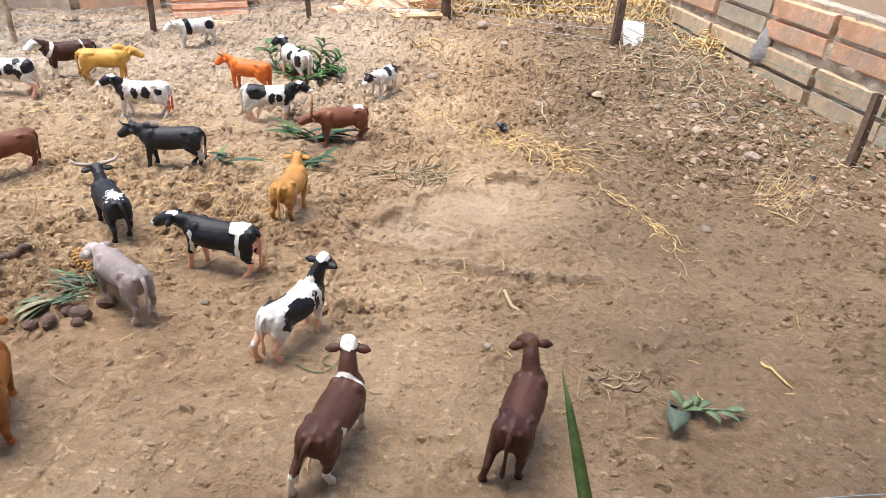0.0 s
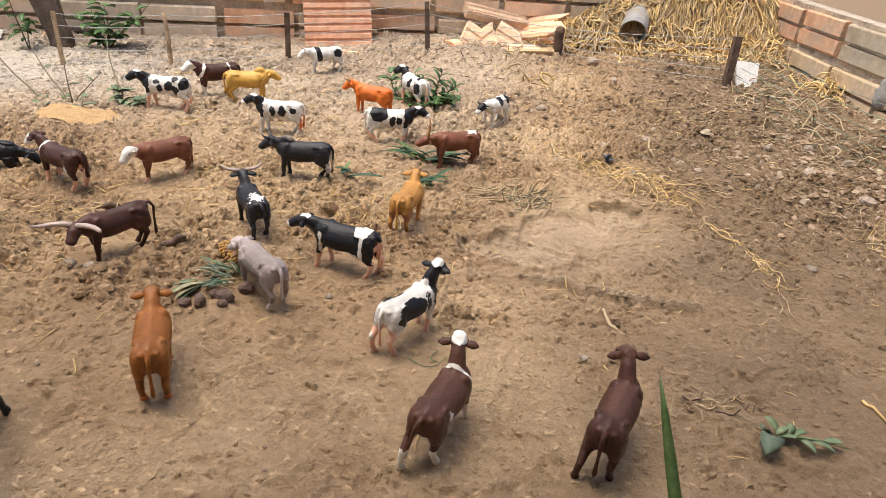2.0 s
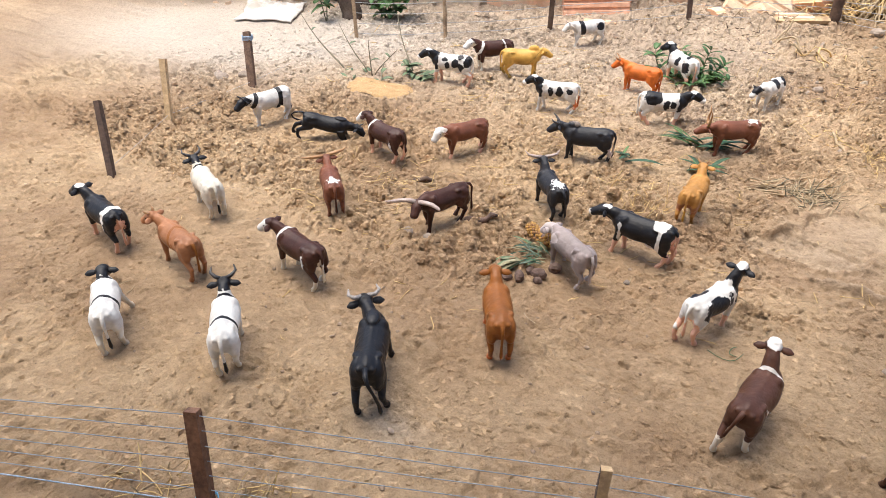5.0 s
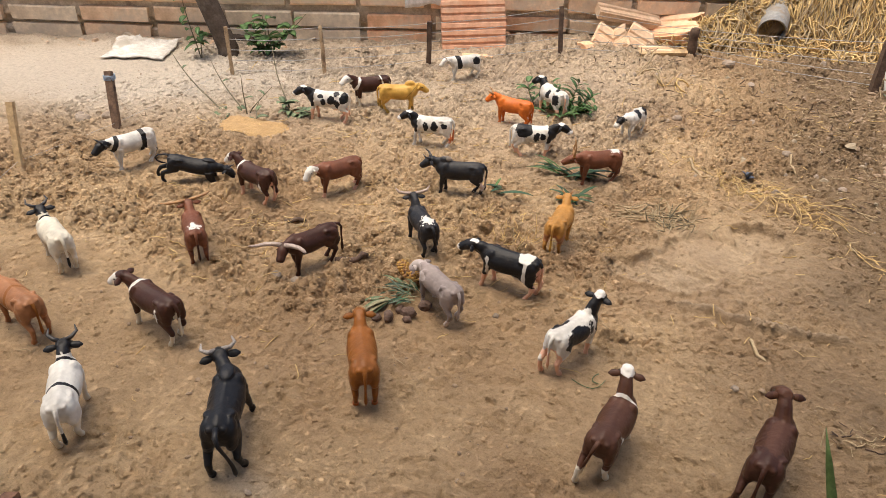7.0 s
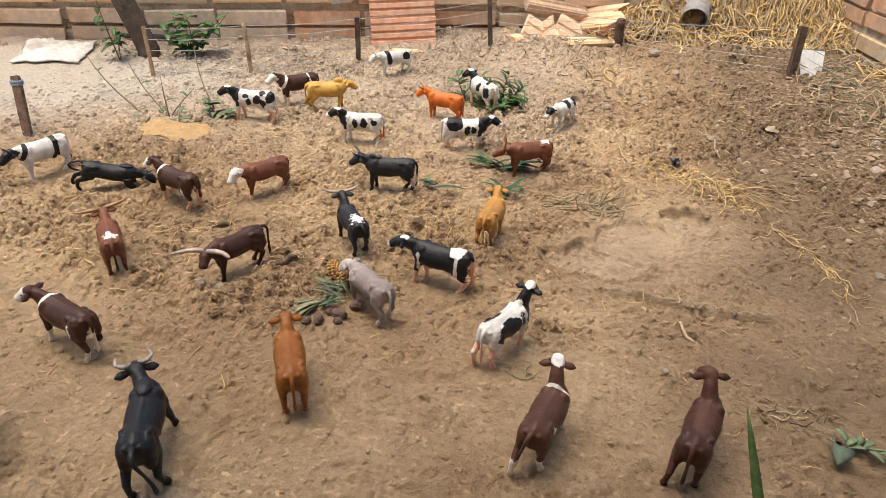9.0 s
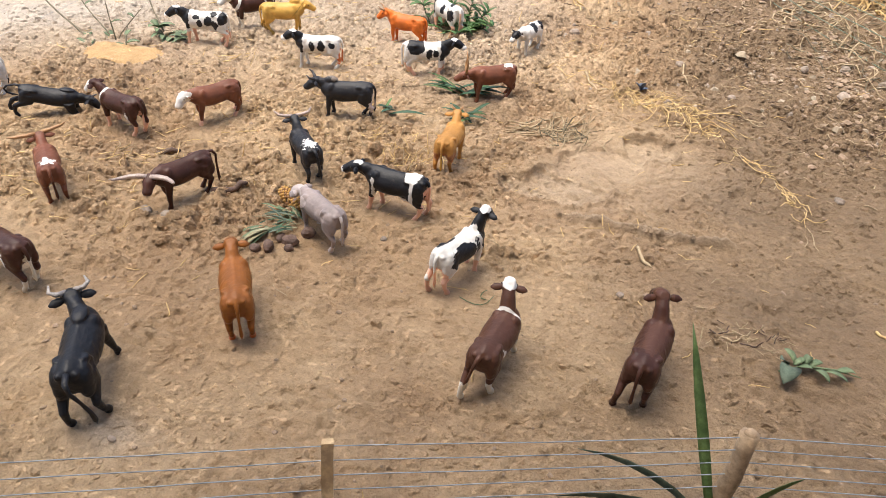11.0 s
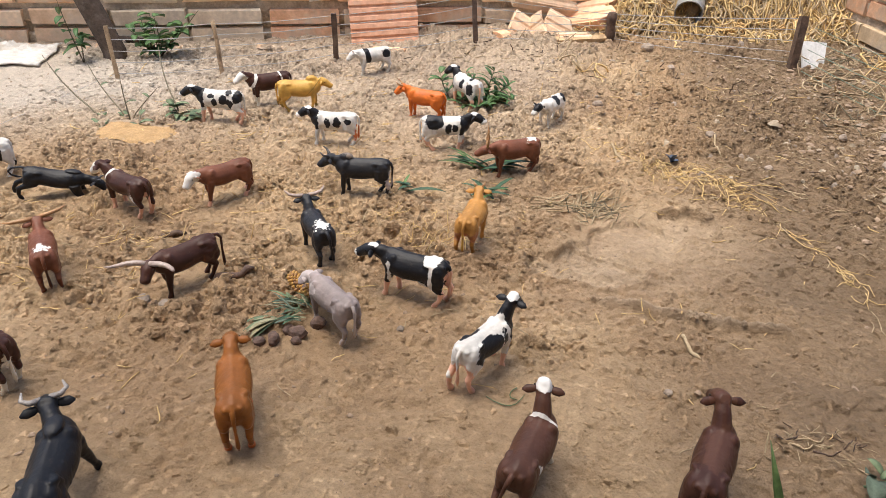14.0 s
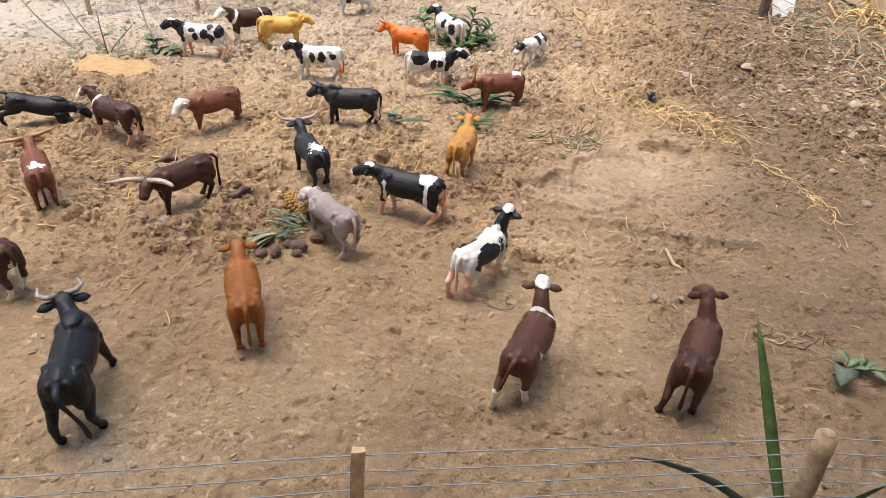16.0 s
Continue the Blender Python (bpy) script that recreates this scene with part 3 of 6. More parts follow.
    return 0.5 * (2 * b + (c - a) * f + (2 * a - 5 * b + 4 * c - d) * f ** 2 + (3 * b - a - 3 * c + d) * f ** 3)


def build_cattle(label, x, y, turn, main, second="white", third="pink", spots=(), lower=(), size=1.0, neck=(0, 0, 0), yaw=0, nod=0, legs=(0, 0, 0, 0),
                 blaze=(), horns="", horn_mat=None, hump=0.0, udder=0.0, girth=1.06, kneel=0, ears=1.0, tail=(0, 0), spread=(0, 0, 0, 0), crest=0.0, bone=0.0, curl=False, seed=0, category="toy cow", name="toy_cow"):
    """A moulded plastic figure of cattle as one mesh. x is forwards."""
    g = Geo()
    w = girth
    rings = ((-0.0525, 0.0770, 0.0620, 0.0050), (-0.0490, 0.0835, 0.0500, 0.0125), (-0.0410, 0.0872, 0.0430, 0.0163), (-0.0290, 0.0876, 0.0408, 0.0174), (-0.0150, 0.0858, 0.0388, 0.0172),
             (0.0040, 0.0850, 0.0368, 0.0192), (0.0200, 0.0866, 0.0380, 0.0186), (0.0320, 0.0876, 0.0420, 0.0162), (0.0420, 0.0862, 0.0490, 0.0122), (0.0480, 0.0800, 0.0570, 0.0070))
    fine = np.linspace(0, len(rings) - 1, 33)
    rows = np.stack([smooth_line(np.array(rings)[:, k], fine) for k in range(4)], -1)
    verts, sides = [], 28
    for a, top, low, wide in rows:
        half, mid = 0.5 * (top - low) * (0.94 + 0.06 * w), top - 0.5 * (top - low) * (0.94 + 0.06 * w)
        for k in range(sides):
            c, q = math.cos(6.28319 * k / sides), math.sin(6.28319 * k / sides)
            verts.append((a, wide * w * c * (1 - 0.20 * max(0.0, q) ** 1.6), mid + half * q))
    n = len(rows)
    faces = [(i * sides + k, i * sides + (k + 1) % sides, (i + 1) * sides + (k + 1) % sides, (i + 1) * sides + k) for i in range(n - 1) for k in range(sides)]
    g.add(verts, faces + [tuple(range(sides))[::-1], tuple((n - 1) * sides + k for k in range(sides))])
    for sgn in (1, -1):
        g.ball((0.029, sgn * 0.0100 * w, 0.066), (0.0105, 0.0085, 0.019), Matrix.Rotation(radians(-14), 3, "Y"))
        g.ball((-0.039, sgn * 0.0105 * w, 0.064), (0.0120, 0.0088, 0.019), Matrix.Rotation(radians(12), 3, "Y"))
        g.ball((-0.027, sgn * 0.0120 * w, 0.0775), (0.0075, 0.0042, 0.0050))
        g.ball((-0.047, sgn * 0.0070 * w, 0.0775), (0.0050, 0.0042, 0.0050))
        g.ball((-0.041, sgn * 0.0112 * w, 0.052), (0.0115, 0.0076, 0.0165))
        if bone:
            g.tube([(-0.034, sgn * 0.0115, 0.0835), (-0.026, sgn * 0.0150, 0.0795), (-0.022, sgn * 0.0170, 0.070)], [0.0020, 0.0030 * bone, 0.0016], 8)
            for rib in (-0.010, -0.002, 0.006, 0.014):
                g.tube([(rib + 0.004, sgn * 0.0135 * w, 0.077), (rib, sgn * 0.0178 * w, 0.064), (rib - 0.003, sgn * 0.0172 * w, 0.051)], [0.0006, 0.0010 * bone, 0.0005], 6)
    g.tube([(-0.034, 0, 0.0862), (-0.046, 0, 0.0835), (-0.0525, 0, 0.0775)], [(0.0040, 0.0026), (0.0038, 0.0030), (0.0030, 0.0030)], 8)
    g.tube([(-0.034, 0, 0.0865), (-0.012, 0, 0.0850), (0.010, 0, 0.0848), (0.034, 0, 0.0866)], [(0.0030, 0.0012), (0.0028, 0.0010), (0.0030, 0.0012), (0.0040, 0.0026)], 8)
    if hump:
        g.ball((0.028, 0, 0.088), (0.014, 0.009, 0.012 * hump))
    # neck and head
    poll = Vector((0.053 + neck[0], neck[1], 0.100 + neck[2]))
    root = Vector((0.030, 0, 0.071))
    g.tube([root, root.lerp(poll, 0.35) + Vector((0, 0, -0.002)), root.lerp(poll, 0.7), poll + Vector((0, 0, -0.003))],
           [(0.0115, 0.0150), (0.0094 * w, 0.0140), (0.0078 * w, 0.0116), (0.0072, 0.0092)], 12)
    g.tube([root + Vector((0.008, 0, -0.016)), root.lerp(poll, 0.5) + Vector((0.004, 0, -0.013)), poll + Vector((0.004, 0, -0.012))], [(0.0040, 0.0065), (0.0026, 0.0050), (0.0020, 0.0030)], 8)
    face = Matrix.Rotation(radians(yaw), 3, "Z") @ Vector((math.cos(radians(-46 + nod)), 0, math.sin(radians(-46 + nod))))
    nose = poll + face * 0.031
    across = face.cross(Vector((0, 0, 1))).normalized()
    brow = across.cross(face)
    g.tube([poll - face * 0.006 + brow * 0.001, poll + face * 0.002, poll + face * 0.011, poll + face * 0.021, poll + face * 0.029, poll + face * 0.0335],
           [(0.0065, 0.0065), (0.0100, 0.0100), (0.0102, 0.0112), (0.0077, 0.0088), (0.0078, 0.0078), (0.0052, 0.0052)], 12)
    # legs
    for k, (lx, ly) in enumerate(((0.031, 0.0115), (0.031, -0.0115), (-0.038, 0.0125), (-0.038, -0.0125))):
        d, o = legs[k], math.copysign(spread[k], ly)
        if k < 2 and kneel:
            pts = [(lx, ly, 0.056), (lx + 0.006, ly, 0.034), (lx + 0.016, ly, 0.016), (lx + 0.034 + d, ly, 0.017), (lx + 0.041 + d, ly, 0.018)]
            rad = [0.011, 0.0085, 0.006, 0.005, 0.0055]
        elif k < 2:
            pts = [(lx, ly, 0.058), (lx + d * 0.2, ly + o * 0.2, 0.042), (lx + d * 0.5 + 0.001, ly + o * 0.5, 0.027), (lx + d * 0.85, ly + o * 0.85, 0.011), (lx + d, ly + o, 0.006), (lx + d + 0.002, ly + o, -0.002)]
            rad = [0.0085, 0.0062, 0.0050, 0.0034, 0.0040, 0.0049]
        else:
            pts = [(lx + 0.004, ly * 0.95, 0.064), (lx + 0.006 + d * 0.2, ly * 1.1 + o * 0.1, 0.046), (lx - 0.009 + d * 0.6, ly + o * 0.5, 0.028), (lx - 0.004 + d * 0.9, ly + o * 0.85, 0.011), (lx + d, ly + o, 0.006), (lx + d + 0.003, ly + o, -0.002)]
            rad = [(0.0088, 0.0135), (0.0068, 0.0100), (0.0042, 0.0056), 0.0034, 0.0040, 0.0051]
        g.tube(pts, rad, 10, up=(1, 0, 0))
    if crest:
        g.ball(poll + brow * 0.007 - face * 0.001, (0.0075 * crest, 0.0085 * crest, 0.0055 * crest))
    if udder:
        g.ball((-0.020, 0, 0.040), (0.012 * udder, 0.010 * udder, 0.009 * udder))
    temp = new("temp", g.mesh("temp", []))
    fuse = temp.modifiers.new("fuse", "REMESH")
    fuse.mode, fuse.voxel_size = "VOXEL", 0.00145
    soften = temp.modifiers.new("soften", "SMOOTH")
    soften.factor, soften.iterations = 0.5, 6
    fused = bpy.data.meshes.new_from_object(temp.evaluated_get(bpy.context.evaluated_depsgraph_get()))
    bpy.data.objects.remove(temp)
    body = Geo()
    cos = np.empty(len(fused.vertices) * 3, np.float32)
    fused.vertices.foreach_get("co", cos)
    body.add([tuple(c) for c in cos.reshape(-1, 3).tolist()], [tuple(p.vertices) for p in fused.polygons])
    bpy.data.meshes.remove(fused)
    # tail, ears, horns and eyes
    tail_from = len(body.v)
    sway, lift = tail
    hang = [(-0.046, 0, 0.081), (-0.058, 0.002, 0.082), (-0.072, 0.004, 0.074), (-0.078, 0.006, 0.063), (-0.074, 0.008, 0.052), (-0.065, 0.010, 0.047), (-0.056, 0.012, 0.046)]
    body.tube(hang if curl else [(-0.046, 0, 0.0815), (-0.0535 - lift, sway * 0.1, 0.0765 + lift * 0.6), (-0.057 - lift * 1.3, sway * 0.3, 0.066 + lift), (-0.056 - lift, sway * 0.6, 0.048 + lift * 0.6),
               (-0.055 - lift, sway * 0.9, 0.032 + lift * 0.3), (-0.055 - lift, sway, 0.022), (-0.054 - lift, sway, 0.014)],
              [0.0032, 0.0030, 0.0022, 0.0017, 0.0021, 0.0027, 0.0007], 8, up=(0, 1, 0))
    tail_to = len(body.v)
    for sgn in (1, -1):
        out = across * sgn
        e = poll + face * 0.002 - brow * 0.001
        if ears:
            body.tube([e + out * 0.007, e + out * 0.012 - brow * 0.001, e + out * (0.012 + 0.006 * ears) - brow * 0.002, e + out * (0.012 + 0.011 * ears) - brow * 0.003],
                      [(0.0018, 0.0026), (0.0016, 0.0048 * ears), (0.0014, 0.0050 * ears), (0.0006, 0.0012)], 8, up=tuple(brow))
        h = poll + brow * 0.006 + face * 0.001
        ahead, rise = Vector((face.x, face.y, 0)).normalized(), Vector((0, 0, 1))
        if horns == "long":
            body.tube([h + out * 0.003, h + out * 0.015 + rise * 0.001, h + out * 0.028 + ahead * 0.003 + rise * 0.001, h + out * 0.039 + ahead * 0.010 + rise * 0.001, h + out * 0.046 + ahead * 0.019 + rise * 0.004, h + out * 0.049 + ahead * 0.025 + rise * 0.009],
                      [0.0046, 0.0046, 0.0042, 0.0034, 0.0022, 0.0007], 9, 1)
        elif horns == "up":
            body.tube([h + out * 0.004, h + out * 0.011 + brow * 0.004, h + out * 0.017 + brow * 0.011, h + out * 0.015 + brow * 0.020],
                      [0.0034, 0.0030, 0.0021, 0.0007], 8, 1)
        elif horns == "wide":
            body.tube([h + out * 0.004, h + out * 0.015 + brow * 0.001, h + out * 0.028 + brow * 0.005, h + out * 0.035 + brow * 0.015],
                      [0.0042, 0.0038, 0.0029, 0.0008], 8, 1)
        elif horns == "crook":
            body.tube([h + out * 0.004, h + out * 0.013 - face * 0.003, h + out * 0.019 - face * 0.002 + brow * 0.005, h + out * 0.017 + brow * 0.013],
                      [0.0034, 0.0030, 0.0022, 0.0008], 8, 1)
        elif horns == "straight":
            body.tube([h + out * 0.004, h + out * 0.02 + brow * 0.001, h + out * 0.036 + brow * 0.003, h + out * 0.048 + brow * 0.007],
                      [0.0040, 0.0038, 0.0030, 0.0010], 8, 1)
        elif horns == "tall":
            body.tube([h + out * 0.004, h + out * 0.012 + rise * 0.004, h + out * 0.017 + rise * 0.016, h + out * 0.015 + rise * 0.030 - ahead * 0.002, h + out * 0.019 + rise * 0.044],
                      [0.0036, 0.0032, 0.0026, 0.0018, 0.0007], 8, 1)
        elif horns == "short":
            body.tube([h + out * 0.004, h + out * 0.009 + brow * 0.006, h + out * 0.010 + brow * 0.012], [0.0026, 0.002, 0.0006], 8, 1)
        body.ball(poll + face * 0.010 + out * 0.0096 + brow * 0.003, (0.0014, 0.0014, 0.0014), None, 4, 6, 2)
    mats = [coat(main, second, third), horn_mat or HORN, EYE]
    me = body.mesh(name, mats)
    co = np.array(body.v)
    off = seed * 3.7
    wob = np.array([noise.noise((p[0] * 110 + off, p[1] * 110, p[2] * 110)) for p in body.v]) * 0.28 + np.array([noise.noise((p[0] * 330 + off, p[1] * 330, p[2] * 330)) for p in body.v]) * 0.22
    head = (np.array(poll), np.array(nose))
    for key, rule in (("second", spots), ("third", lower), ("blaze", blaze)):
        vals = patch_values(co, rule, head, (tail_from, tail_to), wob)
        if key == "second" and FACE in spots and main in ("white", "cream"):
            vals[tail_to:] = 1.0
        if key == "third" and ("tail", 0.045) in spots:
            vals[tail_from:tail_to] = 0.0
        me.attributes.new(key, "FLOAT", "POINT").data.foreach_set("value", vals.astype(np.float32))
    s = size * 1.06
    ob = new(name, me)
    dip = pose(0, 0, 0, 0, kneel, 0)
    c, q = math.cos(radians(turn)), math.sin(radians(turn))
    level = sum(ground_z(x + a * c - b * q, y + a * q + b * c) for a, b in ((0.034, 0.012), (0.034, -0.012), (-0.04, 0.013), (-0.04, -0.013))) / 4
    ob.matrix_world = pose(x, y, level + 0.0012 - 0.0006 * kneel, 0, 0, turn) @ dip @ Matrix.Diagonal((s * 1.07, s * 1.04, s * (0.72 if kneel else 0.88), 1))
    return tagged(ob, label, category, "toy cattle herd on the soil")


FACE = ("head", -0.25, 1.4)
STOCKINGS = ("below", 0.025)
HERD = [
    dict(label="white plastic toy cow with black head and bands", x=-1.208, y=1.023, turn=-106, size=0.96, main="white", second="black", third="cream",
         spots=[FACE, ("band", 0.042, 0.051, -0.4), ("band", -0.026, -0.016, -0.1), ("tail", 0.03)], horns="short", horn_mat=HORN_DARK, nod=5, neck=(0.004, 0, -0.022), legs=(0.006, -0.006, 0.005, -0.008), udder=1),
    dict(label="black plastic toy bull kneeling with lowered head", x=-1.033, y=1.010, turn=28, size=0.95, main="black", second="soft_black", third="black",
         kneel=12, neck=(0.010, 0.0, -0.030), nod=-4, curl=True, girth=1.05, hump=0.35, legs=(0.0, -0.010, -0.034, -0.018), category="toy bull", name="toy_bull", horns="short", horn_mat=HORN_DARK),
    dict(label="dark brown plastic toy cow with white face and collar", x=-0.860, y=1.012, turn=165, size=0.93, main="dark_brown", second="white", third="pink",
         spots=[("head", 0.1, 1.4), ("band", 0.041, 0.047, -0.4), ("oval", -0.034, 0.02, 0.045, 0.004, 0.01, 0.015), ("tail", 0.04)], lower=[STOCKINGS, ("oval", -0.05, 0, 0.04, 0.012, 0.006, 0.02)], udder=1.1, yaw=15, neck=(0.002, 0.004, -0.004), seed=2),
    dict(label="red-brown plastic toy cow with white face", x=-0.710, y=1.104, turn=-123, size=0.91, main="red_brown", second="white", third="pink",
         spots=[FACE], lower=[("below", 0.010)], neck=(0.004, -0.004, -0.024), yaw=12, nod=-8, legs=(0.008, -0.004, 0.004, -0.008), girth=1.08, seed=3),
    dict(label="black and white patched plastic toy cow", x=-0.959, y=1.492, turn=-168, size=1.00, main="white", second="black", third="pink",
         spots=[("between", 0.028, 0.2, 0.044, 1), ("oval", 0.012, 0.02, 0.075, 0.007, 0.014, 0.006), ("oval", 0.004, 0.02, 0.058, 0.007, 0.014, 0.010), ("oval", -0.014, 0.02, 0.064, 0.009, 0.014, 0.014), ("oval", -0.028, 0.02, 0.056, 0.008, 0.014, 0.012), ("oval", -0.044, 0.006, 0.070, 0.011, 0.02, 0.016), ("oval", 0.0, -0.02, 0.06, 0.02, 0.014, 0.014), ("oval", -0.026, 0.01, 0.084, 0.008, 0.012, 0.006)],
         lower=[("below", 0.034)], neck=(0.002, 0.006, -0.008), yaw=16, nod=8, udder=1.1, legs=(0.006, -0.004, -0.010, 0.006), girth=1.08, seed=4, blaze=[("poll", 0.009), ("head", 0.9, 1.4)]),
    dict(label="dark brown plastic toy cow with white face and stripes", x=-0.907, y=1.649, turn=-134, size=0.99, main="dark_brown", second="white", third="cream",
         spots=[("head", 0.05, 1.4), ("band", 0.040, 0.046, -0.4), ("band", -0.036, -0.032, 0.2)], lower=[STOCKINGS], neck=(0.002, 0, -0.008), yaw=12, nod=8, seed=5),
    dict(label="yellow plastic toy bull with heavy body", x=-0.803, y=1.629, turn=26, size=0.97, main="yellow", second="olive", third="olive",
         spots=[("band", 0.016, 0.018, 0.8), ("tail", 0.03)], lower=[("below", 0.012)], neck=(-0.004, 0, -0.016), girth=1.14, hump=0.9, nod=8, legs=(0.004, -0.006, -0.008, 0.006), category="toy bull", name="toy_bull", seed=6),
    dict(label="white plastic toy cow with black saddle patches", x=-0.742, y=2.004, turn=-132, size=0.94, main="white", second="black", third="cream",
         spots=[("band", 0.014, 0.030, 0.1), ("oval", -0.036, -0.02, 0.068, 0.014, 0.02, 0.014), ("oval", -0.036, 0.02, 0.068, 0.014, 0.02, 0.014)], lower=[("below", 0.014)], neck=(0.004, -0.002, -0.022), horns="short", legs=(0.010, -0.006, -0.004, 0.008), seed=7),
    dict(label="bright orange plastic toy cow", x=-0.479, y=1.685, turn=172, size=0.93, main="bright_orange", second="rust", third="rust",
         spots=[("tail", 0.05)], lower=[("below", 0.014)], neck=(0.0, 0.004, -0.012), yaw=18, horns="up", horn_mat=HORN_TAN, girth=1.05, seed=8),
    dict(label="black and white patched plastic toy cow", x=-0.400, y=1.819, turn=136, size=1.03, main="white", second="black", third="pink",
         spots=[("between", 0.030, 0.2, 0.044, 1), ("oval", -0.004, 0.02, 0.068, 0.008, 0.014, 0.014), ("oval", -0.028, 0.0, 0.085, 0.007, 0.012, 0.008), ("oval", -0.034, -0.02, 0.06, 0.014, 0.014, 0.02), ("oval", -0.038, 0.02, 0.062, 0.012, 0.014, 0.016), ("oval", 0.006, -0.02, 0.07, 0.012, 0.014, 0.012)],
         lower=[("below", 0.034), ("tail", 0.07)], neck=(-0.002, 0.004, -0.004), yaw=20, nod=6, udder=1.1, seed=9, blaze=[("poll", 0.009)]),
    dict(label="small white plastic toy cow with black patches", x=-0.157, y=1.747, turn=-110, size=0.87, main="white", second="black", third="cream",
         spots=[("oval", 0.028, -0.01, 0.068, 0.012, 0.016, 0.014), ("oval", -0.006, 0.0, 0.074, 0.013, 0.026, 0.018), ("oval", -0.04, 0.004, 0.074, 0.012, 0.024, 0.014), ("head", -0.2, 0.6)], lower=[("below", 0.008)],
         neck=(0.004, -0.006, -0.026), yaw=-14, horns="short", horn_mat=HORN_DARK, seed=10),
    dict(label="white plastic toy cow with black neck and spots", x=-0.630, y=1.446, turn=-166, size=0.94, main="white", second="black", third="rust",
         spots=[("between", 0.030, 0.2, 0.044, 1), ("oval", 0.010, 0.02, 0.062, 0.006, 0.012, 0.012), ("oval", -0.010, 0.022, 0.062, 0.009, 0.012, 0.018), ("oval", -0.034, 0.02, 0.066, 0.008, 0.014, 0.007)], lower=[("oval", -0.052, 0, 0.03, 0.014, 0.02, 0.022)],
         neck=(-0.002, 0.004, -0.006), yaw=8, nod=10, udder=1.2, legs=(0.006, -0.006, -0.006, 0.004), seed=11, blaze=[("poll", 0.009), ("head", 0.8, 1.4)]),
    dict(label="white plastic toy cow with black saddle and neck", x=-0.368, y=1.498, turn=15, size=0.97, main="white", second="black", third="pink",
         spots=[("between", 0.028, 0.2, 0.044, 1), ("oval", -0.026, 0, 0.074, 0.020, 0.04, 0.020), ("oval", 0.004, -0.02, 0.060, 0.007, 0.014, 0.014), ("oval", 0.018, -0.02, 0.062, 0.007, 0.014, 0.010)], lower=[("below", 0.022)],
         neck=(0.002, -0.002, -0.008), nod=10, yaw=-6, udder=1.1, legs=(0.004, -0.006, -0.004, 0.008), seed=12, blaze=[("poll", 0.009), ("head", 0.8, 1.4)]),
    dict(label="brown plastic toy bull with long horns, white rump", x=-0.192, y=1.406, turn=-145, size=0.94, main="red_brown", second="white", third="dark_brown",
         spots=[("splash", -0.034, 0.0, 0.087, 0.014)], horns="tall", horn_mat=HORN_TAN, neck=(0.004, 0.004, -0.026), nod=12, girth=1.1, yaw=-20, legs=(0.004, -0.004, 0.006, -0.006), category="toy bull", name="toy_bull", seed=13),
    dict(label="charcoal plastic toy buffalo with pale thighs", x=-0.465, y=1.210, turn=-167, size=0.95, main="soft_black", second="pale_grey", third="dust",
         spots=[("oval", -0.05, -0.008, 0.036, 0.010, 0.010, 0.022), ("oval", -0.05, 0.008, 0.036, 0.010, 0.010, 0.022)], lower=[("oval", 0.014, 0.0, 0.094, 0.020, 0.010, 0.007)], horns="up", horn_mat=HORN_DARK, neck=(0.002, 0, -0.014), nod=4, girth=1.08, hump=0.8, legs=(0.004, -0.004, -0.006, 0.004), category="toy buffalo", seed=14),
    dict(label="black plastic toy bull with white horns, rump patch", x=-0.449, y=0.964, turn=133, size=0.89, main="soft_black", second="white", third="black",
         spots=[("splash", -0.029, 0.0, 0.087, 0.015), ("oval", -0.04, -0.02, 0.05, 0.006, 0.008, 0.012)], horns="wide", neck=(-0.004, 0.0, 0.0), yaw=-8, tail=(-0.008, 0.002), category="toy bull", name="toy_bull", legs=(0.004, -0.002, -0.004, 0.008), seed=15),
    dict(label="golden plastic toy cow with ribbed flanks", x=-0.207, y=1.081, turn=87, size=0.92, main="gold", second="yellow", third="tan",
         spots=[("tail", 0.05)], lower=[("oval", -0.04, 0, 0.045, 0.02, 0.03, 0.012)], bone=1.3, neck=(-0.006, 0.004, -0.004), yaw=14, horns="short", horn_mat=HORN_TAN, legs=(0.002, -0.004, -0.008, 0.006), seed=16),
    dict(label="black plastic toy cow with white belt and belly", x=-0.255, y=0.892, turn=173, size=0.96, main="black", second="white", third="pink",
         spots=[("oval", -0.030, 0.0, 0.088, 0.013, 0.022, 0.016), ("band", -0.036, -0.030, 0.0), ("oval", 0.0, 0.0, 0.034, 0.04, 0.02, 0.008), ("between", 0.028, 0.033, 0.03, 0.075), ("head", 0.92, 1.4)],
         lower=[("below", 0.030), ("oval", -0.056, 0, 0.040, 0.012, 0.016, 0.030), ("tail", 0.06)], neck=(0.006, 0.004, -0.016), yaw=6, nod=14, udder=1.2, girth=1.12, blaze=[("poll", 0.0075)], legs=(0.008, -0.004, -0.002, -0.010), seed=17),
    dict(label="grey plastic toy calf eating corn husk", x=-0.341, y=0.782, turn=146, size=0.88, main="grey", second="pale_grey", third="pale_grey",
         spots=[("oval", 0.03, 0.02, 0.07, 0.012, 0.01, 0.012), FACE, ("tail", 0.2)], lower=[("below", 0.014)], neck=(0.0, 0.004, -0.022), yaw=10, nod=-4, girth=1.05, ears=1.1, bone=0.8, spread=(0, 0, 0, 0.006), legs=(0.0, -0.002, -0.004, 0.008), category="toy calf", seed=18),
    dict(label="dark brown plastic toy longhorn bull, pale horns", x=-0.603, y=0.814, turn=-116, size=0.92, main="dark_brown", second="brown", third="dark_brown",
